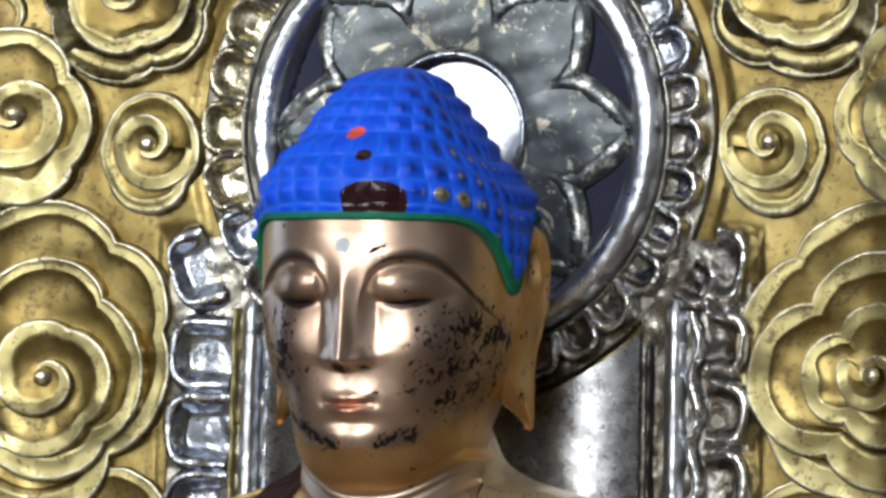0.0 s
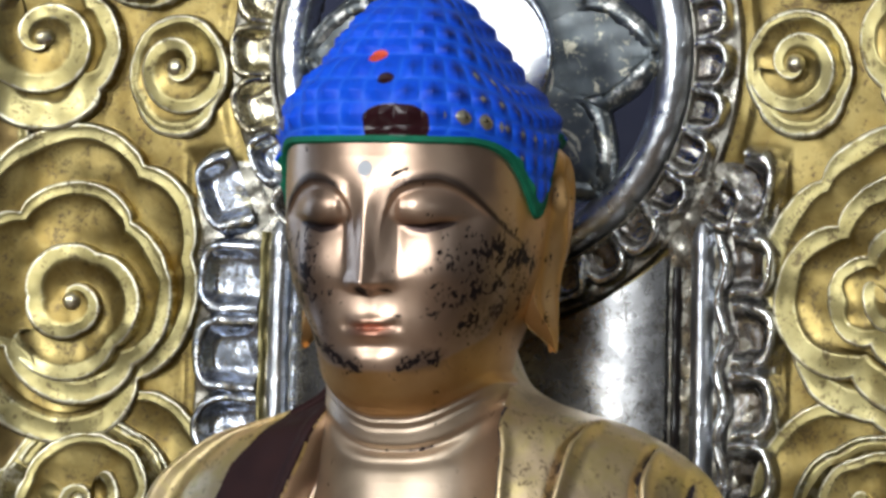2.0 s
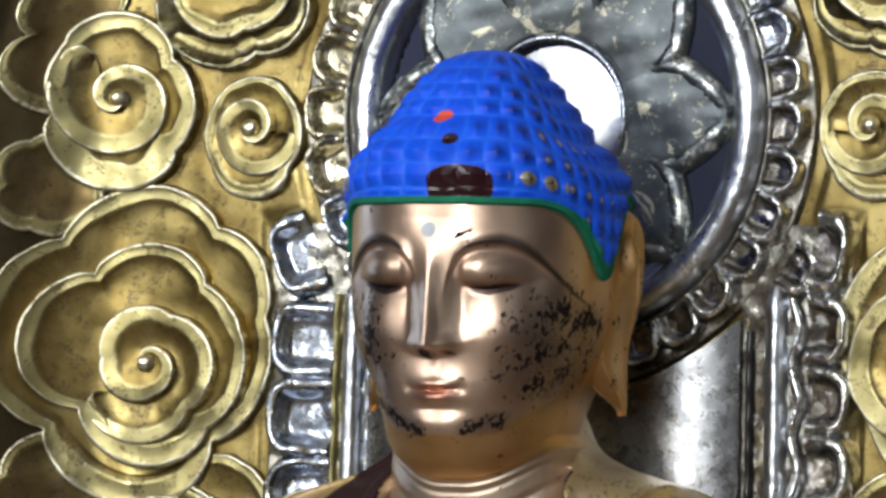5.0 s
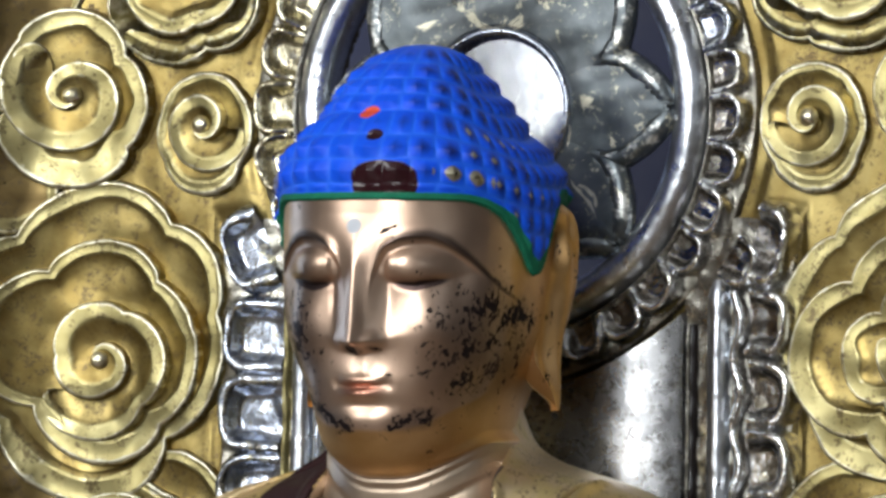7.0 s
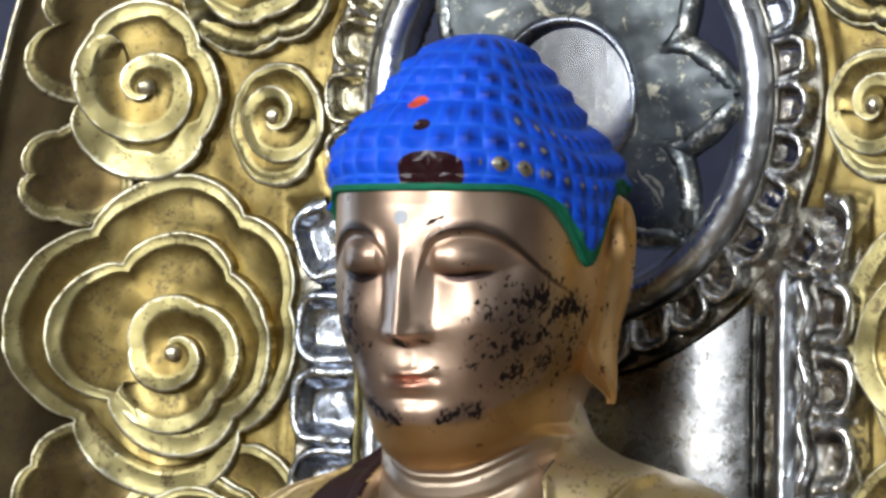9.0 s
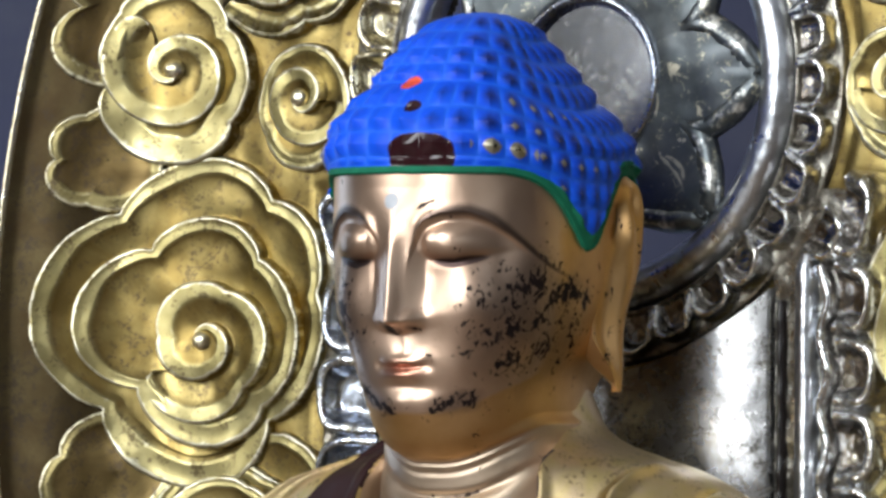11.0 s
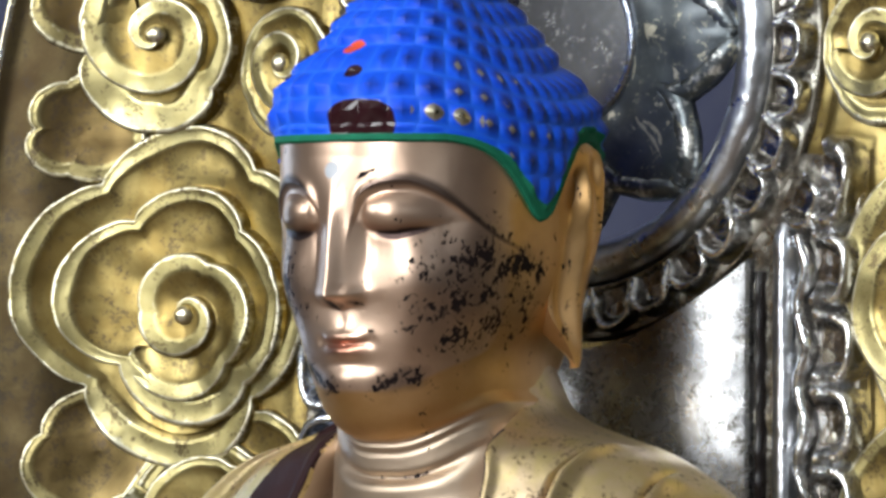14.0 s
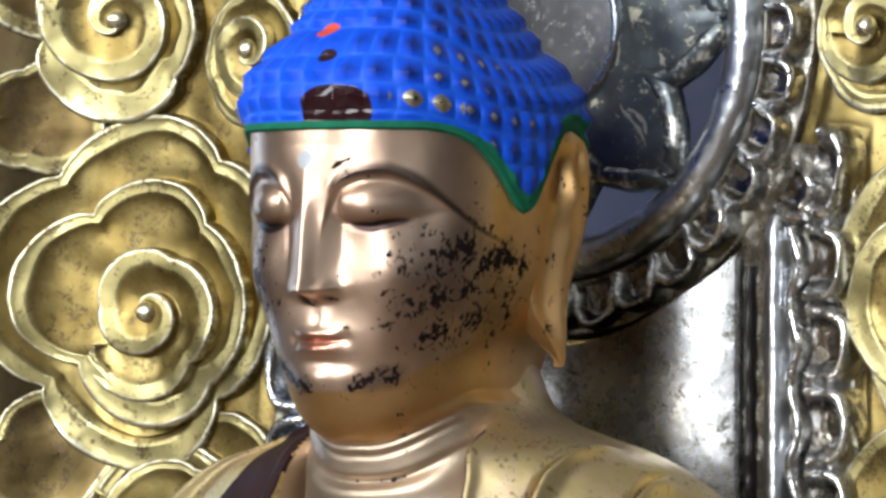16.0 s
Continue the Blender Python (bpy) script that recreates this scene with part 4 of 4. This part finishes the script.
# square cells: columns by angle along the outline, rows by height above the hairline
dist = z - (line[None, :] + 0.0045)
tier = 1.2885 - sag
level = np.where(z < tier, 3 - (tier - z) / 0.0126, 3 + (z - tier) / (1.3270 - tier) * 4.3)
level = level + 0.06 * ripple(u, z, 0.05, 71)
lev_f = level - np.floor(level)
cols = np.where(level < 3, 38, np.where(level < 5, 28, 20))
arc = np.degrees(np.arctan2(np.sin(P) * 1.0, np.cos(P))) / 360 * cols + 0.10 * (np.floor(level) % 2) + 0.09 * ripple(u, z, 0.05, 72)
col_f = arc - np.floor(arc)
tri = lambda q: 1 - np.abs(2 * q - 1)
knob = np.minimum(tri(lev_f), 1) ** 0.8 * np.minimum(tri(col_f), 1) ** 0.8 * (dist > 0)
knob = knob * smooth(0.0, 0.0035, dist)
patch = np.abs((u - 0.0150) / 0.0172) ** 2.6 + np.abs((z - 1.2515) / 0.0105) ** 2.6 + 0.12 * ripple(u, z, 0.014, 9)
lac = smooth(1.05, 0.93, patch) * (np.cos(P) > 0)
side_fade = 1 - 0.35 * smooth(60, 76, np.degrees(np.abs(P))) * smooth(1.250, 1.230, z)
knob = knob * side_fade
knob_h = (1 - 0.30 * lac) * (0.0036 + 0.0008 * ripple(u, z, 0.03, 73)) * knob * np.where(z > 1.3235, 0.3, 1)
step = 0.0012 * np.exp(-((z - tier + 0.0015) / 0.0015) ** 2)
rad = np.maximum(np.hypot(u, v), 1e-4)
edge_roll = smooth(0, 0.0012, z - line[None, :]) - 1
k = 1 + (knob_h + step + 0.003 * edge_roll) / np.maximum(rad, 0.012)
u, v = u * k, v * k
groove = (1 - smooth(0.08, 0.30, np.minimum(tri(lev_f), tri(col_f)))) * (dist > 0) * side_fade
sd = np.degrees(P)
wear = np.clip(0.20 + 0.80 * smooth(-8, 40, sd), 0, 1)
front_tip = (np.floor(level) == 0) * ((sd > 26) * (sd < 50) + 0.7 * (sd < -38) * (sd > -56))
tip = smooth(0.34, 0.46, knob) * front_tip + 0.85 * smooth(0.66, 0.84, knob) * (sd > 34) * (sd < 88) * (np.floor(level) <= 2) * (ripple(u, z, 0.02, 91) > -0.25 + 0.3 * (np.floor(level) == 2))
lac = np.maximum(lac, smooth(1.2, 0.8, ((u - 0.008) / 0.0042) ** 2 + ((z - 1.2755) / 0.0030) ** 2) * (np.cos(P) > 0))
jewel = smooth(1.15, 0.85, ((u + 0.001) / 0.0046) ** 2 + ((z - 0.15 * u - 1.2880) / 0.0032) ** 2) * (np.cos(P) > 0)
vv = place(u, v, z)
f2 = faces_of(*z.shape, wrap=True)
zf = ((z - line[None, :]).reshape(-1)[f2]).mean(1)
band = 0.0042 + 0.0045 * smooth(48, 72, np.abs(np.degrees(P.reshape(-1)[f2].mean(1))))
take(vv, f2, np.where(zf < band, 2, 1), knob=np.clip(knob * wear * (z < 1.324), 0, 1), groove=groove, tip=tip * (1 - lac), lacquer=lac, jewel=jewel)

# ears: grown out of the cheek, a hollow near the top, a long ridge, and a lobe that hangs free in a point
for side in (1, -1):
    s = np.linspace(0, 1, 150)[:, None]
    q = np.r_[-0.30, -0.16, -0.07, -0.02, np.linspace(0, 1, 56), 1.02, 1.06, 1.12, 1.22, 1.38][None, :]
    qc = np.clip(q, 0, 1)
    ez = 1.2440 + (1.1345 - 1.2440) * s
    vf = soft_table(s, [(0, -0.022), (0.06, -0.010), (0.25, -0.001), (0.6, -0.001), (0.74, -0.0022), (0.88, -0.0078), (1.0, -0.0132)], 1)
    vb = soft_table(s, [(0, -0.030), (0.06, -0.0365), (0.25, -0.0355), (0.5, -0.0300), (0.75, -0.0225), (0.9, -0.0190), (0.97, -0.0172), (1.0, -0.0148)], 1)
    ev = vf + (vb - vf) * qc + 0.006 * np.maximum(0, q - 1) - 0.010 * np.maximum(0, -q)
    zz_ = 1.158 + 0.006 * np.logaddexp(0, (ez - 1.158) / 0.006)
    a_, b_, n_ = (round_table(zz_, HEAD, c, 0.01) for c in (1, 3, 4))
    uh = a_ * np.maximum(1 - (np.abs(ev) / b_) ** n_, 0) ** (1 / n_)
    lift = soft_table(s, [(0, 0.15), (0.06, 0.75), (0.2, 1.0), (0.6, 0.95), (0.85, 0.9), (1.0, 0.8)], 1)
    dome = 0.0088 * smooth(0.0, 0.80, qc) - 0.0020 * smooth(0.86, 1.0, qc)
    ridge = 0.0020 * np.exp(-((qc - 0.60) / 0.16) ** 2) * np.interp(s, [0, 0.25, 0.45, 0.8, 0.95], [0, 0.1, 1, 0.9, 0.1]) - 0.0016 * np.exp(-((qc - 0.26) / 0.14) ** 2) * np.interp(s, [0.25, 0.45, 0.75, 0.9], [0, 1, 0.8, 0])
    helix = 0.0024 * np.exp(-((qc - 0.88) / 0.10) ** 2) * np.interp(s, [0, 0.1, 0.4, 0.6], [0.5, 1, 0.8, 0])
    shell = -0.0085 * np.exp(-((qc - 0.40 + 0.25 * (s - 0.22)) / 0.13) ** 2 - ((s - 0.22) / 0.085) ** 2) - 0.0034 * np.exp(-((qc - 0.70) / 0.09) ** 2 - ((s - 0.13) / 0.07) ** 2) + 0.0014 * np.exp(-((qc - 0.60) / 0.06) ** 2 - ((s - 0.24) / 0.08) ** 2)
    free = smooth(0.76, 0.86, s)
    flare = 0.0045 * smooth(0.60, 1.0, s)
    eu = uh - 0.0012 * (1 - smooth(0, 0.10, qc)) * (1 - free) + lift * (dome + ridge + helix + shell) + flare + 0.0062 * smooth(0.72, 1.0, s) * (1 - smooth(0.0, 0.8, qc))
    thin = 1 - 0.85 * smooth(0.84, 1.0, s)
    eu = eu - 0.015 * thin * smooth(1.0, 1.38, q) - 0.0030 * thin * smooth(1.0, 1.05, q) - 0.012 * thin * smooth(0.0, 0.30, -q)
    shape = np.ones(eu.shape)
    # black in the hollow: chipped lacquer, and the shade of its depth as colour
    take(place(side * eu, ev, ez + 0 * q), faces_of(*eu.shape), 0, amber=shape, flake_shade=0.25 * shape + 1.3 * np.exp(-((qc - 0.42) / 0.10) ** 2 - ((s - 0.21) / 0.055) ** 2))

# shoulders and robe: rings that widen downwards
TORSO = [
    (0.00, 1.1420, 0.0430, 0.024, 0.042), (0.10, 1.1290, 0.0475, 0.032, 0.050), (0.20, 1.1140, 0.0550, 0.040, 0.058), (0.30, 1.1050, 0.0700, 0.047, 0.062), (0.38, 1.0990, 0.0900, 0.051, 0.064), (0.47, 1.0915, 0.1150, 0.054, 0.066),
    (0.56, 1.0800, 0.1370, 0.058, 0.069), (0.66, 1.0650, 0.1560, 0.064, 0.072), (0.77, 1.0350, 0.1700, 0.072, 0.075), (0.88, 0.975, 0.1780, 0.080, 0.078), (0.94, 0.900, 0.190, 0.092, 0.085), (1.00, 0.800, 0.205, 0.110, 0.095)]
s = np.r_[np.linspace(0, 0.72, 300), np.linspace(0.735, 1, 20)][:, None]
P = np.linspace(-np.pi, np.pi, 961)[:-1][None, :] + 0 * s
zt, at, bf, bb = (soft_table(s, TORSO, c) for c in (1, 2, 3, 4))
sn, cs = np.sin(P), np.cos(P)
bb_ = np.where(cs > 0, bf, bb)
nn = 2.15
r = ((np.abs(sn) / at) ** nn + (np.abs(cs) / bb_) ** nn + 1e-12) ** (-1 / nn)
u, v = r * sn, r * cs - 0.016 * (1 - smooth(0.1, 0.5, s)) - 0.22 * np.maximum(0, np.abs(r * sn) - 0.05)
# the shoulder that the maroon lining edges lies lower and further back
v = v - 0.022 * smooth(0.020, 0.050, -u) * smooth(-0.01, 0.02, v)
z = zt - 0.006 * smooth(0.02, 0.09, -u) + 0 * P
# the robe's neckline: bare chest between two edges
left_edge = np.interp(z, [0.95, 1.05, 1.082, 1.102, 1.114, 1.14], [0.0660, 0.0645, 0.0630, 0.0580, 0.0520, 0.0360])
right_edge = np.interp(z, [0.95, 1.05, 1.10, 1.135], [-0.089, -0.063, -0.044, -0.034])
bare = smooth(-0.0008, 0.0008, left_edge - u) * smooth(-0.0008, 0.0008, u - right_edge) * (v > 0)
v = v + (1 - bare) * 0.0045 * (v > -0.01)
# the chest lies back behind the neck
chest = 0.044 * np.sqrt(np.maximum(0.02, 1 - (u / np.where(u > 0, 0.057, 0.049)) ** 2)) - 0.0020 + 0.28 * np.maximum(0, 1.086 - z)
chest = chest + (np.maximum(chest, 0.010) - chest) * smooth(-0.030, -0.040, u)
v = np.where(v > 0, v + (np.minimum(chest, v) - v) * smooth(0.0, 0.004, left_edge - u) * smooth(0.0, 0.005, u - right_edge), v)
z = z + (1 - bare) * 0.003 * (1 - smooth(0.5, 0.8, s))
# folds over the statue's left shoulder and collar roll
crease = np.zeros_like(z)
for a0, a1, dp, seed in ((0.097, 0.089, 0.0062, 1), (0.132, 0.129, 0.0056, 2), (0.151, 0.152, 0.004, 3)):
    path_u = a0 + (a1 - a0) * np.clip((1.11 - z) / 0.06, 0, 1) + 0.45 * np.clip(z - 1.085, 0, 1) + 0.0008 * ripple(u, z, 0.03, seed)
    off = u - path_u
    g = np.exp(-(off / 0.0015) ** 2) - 0.85 * np.exp(-((off - 0.0048) / 0.0034) ** 2)
    live = smooth(-0.012, 0.004, v) * smooth(1.108, 1.099, z) * (s > 0.1)
    v = v - dp * g * live
    z = z - 0.5 * dp * g * live
    # narrow lines at the crease bottoms and collar edge, coloured dark as shade
    crease = np.maximum(crease, live * (np.abs(off) < 0.0008 + 0.0011 * ripple(u, z, 0.010, seed + 7)))
crease = np.maximum(crease, (np.abs(u - left_edge - 0.0010) < 0.0009 + 0.0006 * ripple(u, z, 0.01, 4)) * (v > 0) * (z < 1.106))
roll = 0.0024 * np.exp(-((u - left_edge - 0.003) / 0.0025) ** 2) + 0.0024 * np.exp(-((u - right_edge + 0.004) / 0.003) ** 2)
v = v + roll * (v > 0)
vv = place(u, v, z)
f4 = faces_of(*z.shape, wrap=True)
fu, fz, fb = (q.reshape(-1)[f4].mean(1) for q in (u, z, bare))
fre = np.interp(fz, [0.95, 1.05, 1.10, 1.135], [-0.089, -0.063, -0.044, -0.034])
fv = v.reshape(-1)[f4].mean(1)
strip_w = 0.017 + 0.55 * np.clip(1.122 - fz, 0, 0.05)
maroon = (fu < fre - 0.001) & (fu > fre - 0.001 - strip_w) & (fv > -0.02)
fc = crease.reshape(-1)[f4].mean(1)
idx = np.where(fb > 0.5, 0, np.where(maroon, 4, np.where(fc > 0.5, 5, 3)))
take(vv, f4, idx, chest=1.0 + 0.0 * z)

allv, allf, allm = np.concatenate(pieces_v), np.concatenate(pieces_f), np.concatenate(pieces_m)
me = mesh_from("statue", allv, allf, [SKIN, HAIR, GREEN, ROBE, MAROON, CREASE_SHADE], allm)
for name, values in masks.items():
    at_ = me.attributes.new(name, "FLOAT", "POINT")
    at_.data.foreach_set("value", np.concatenate(values).astype(np.float32))
tagged(new("statue", me), "gilded statue with blue painted curls and flaking cheeks", "statue")
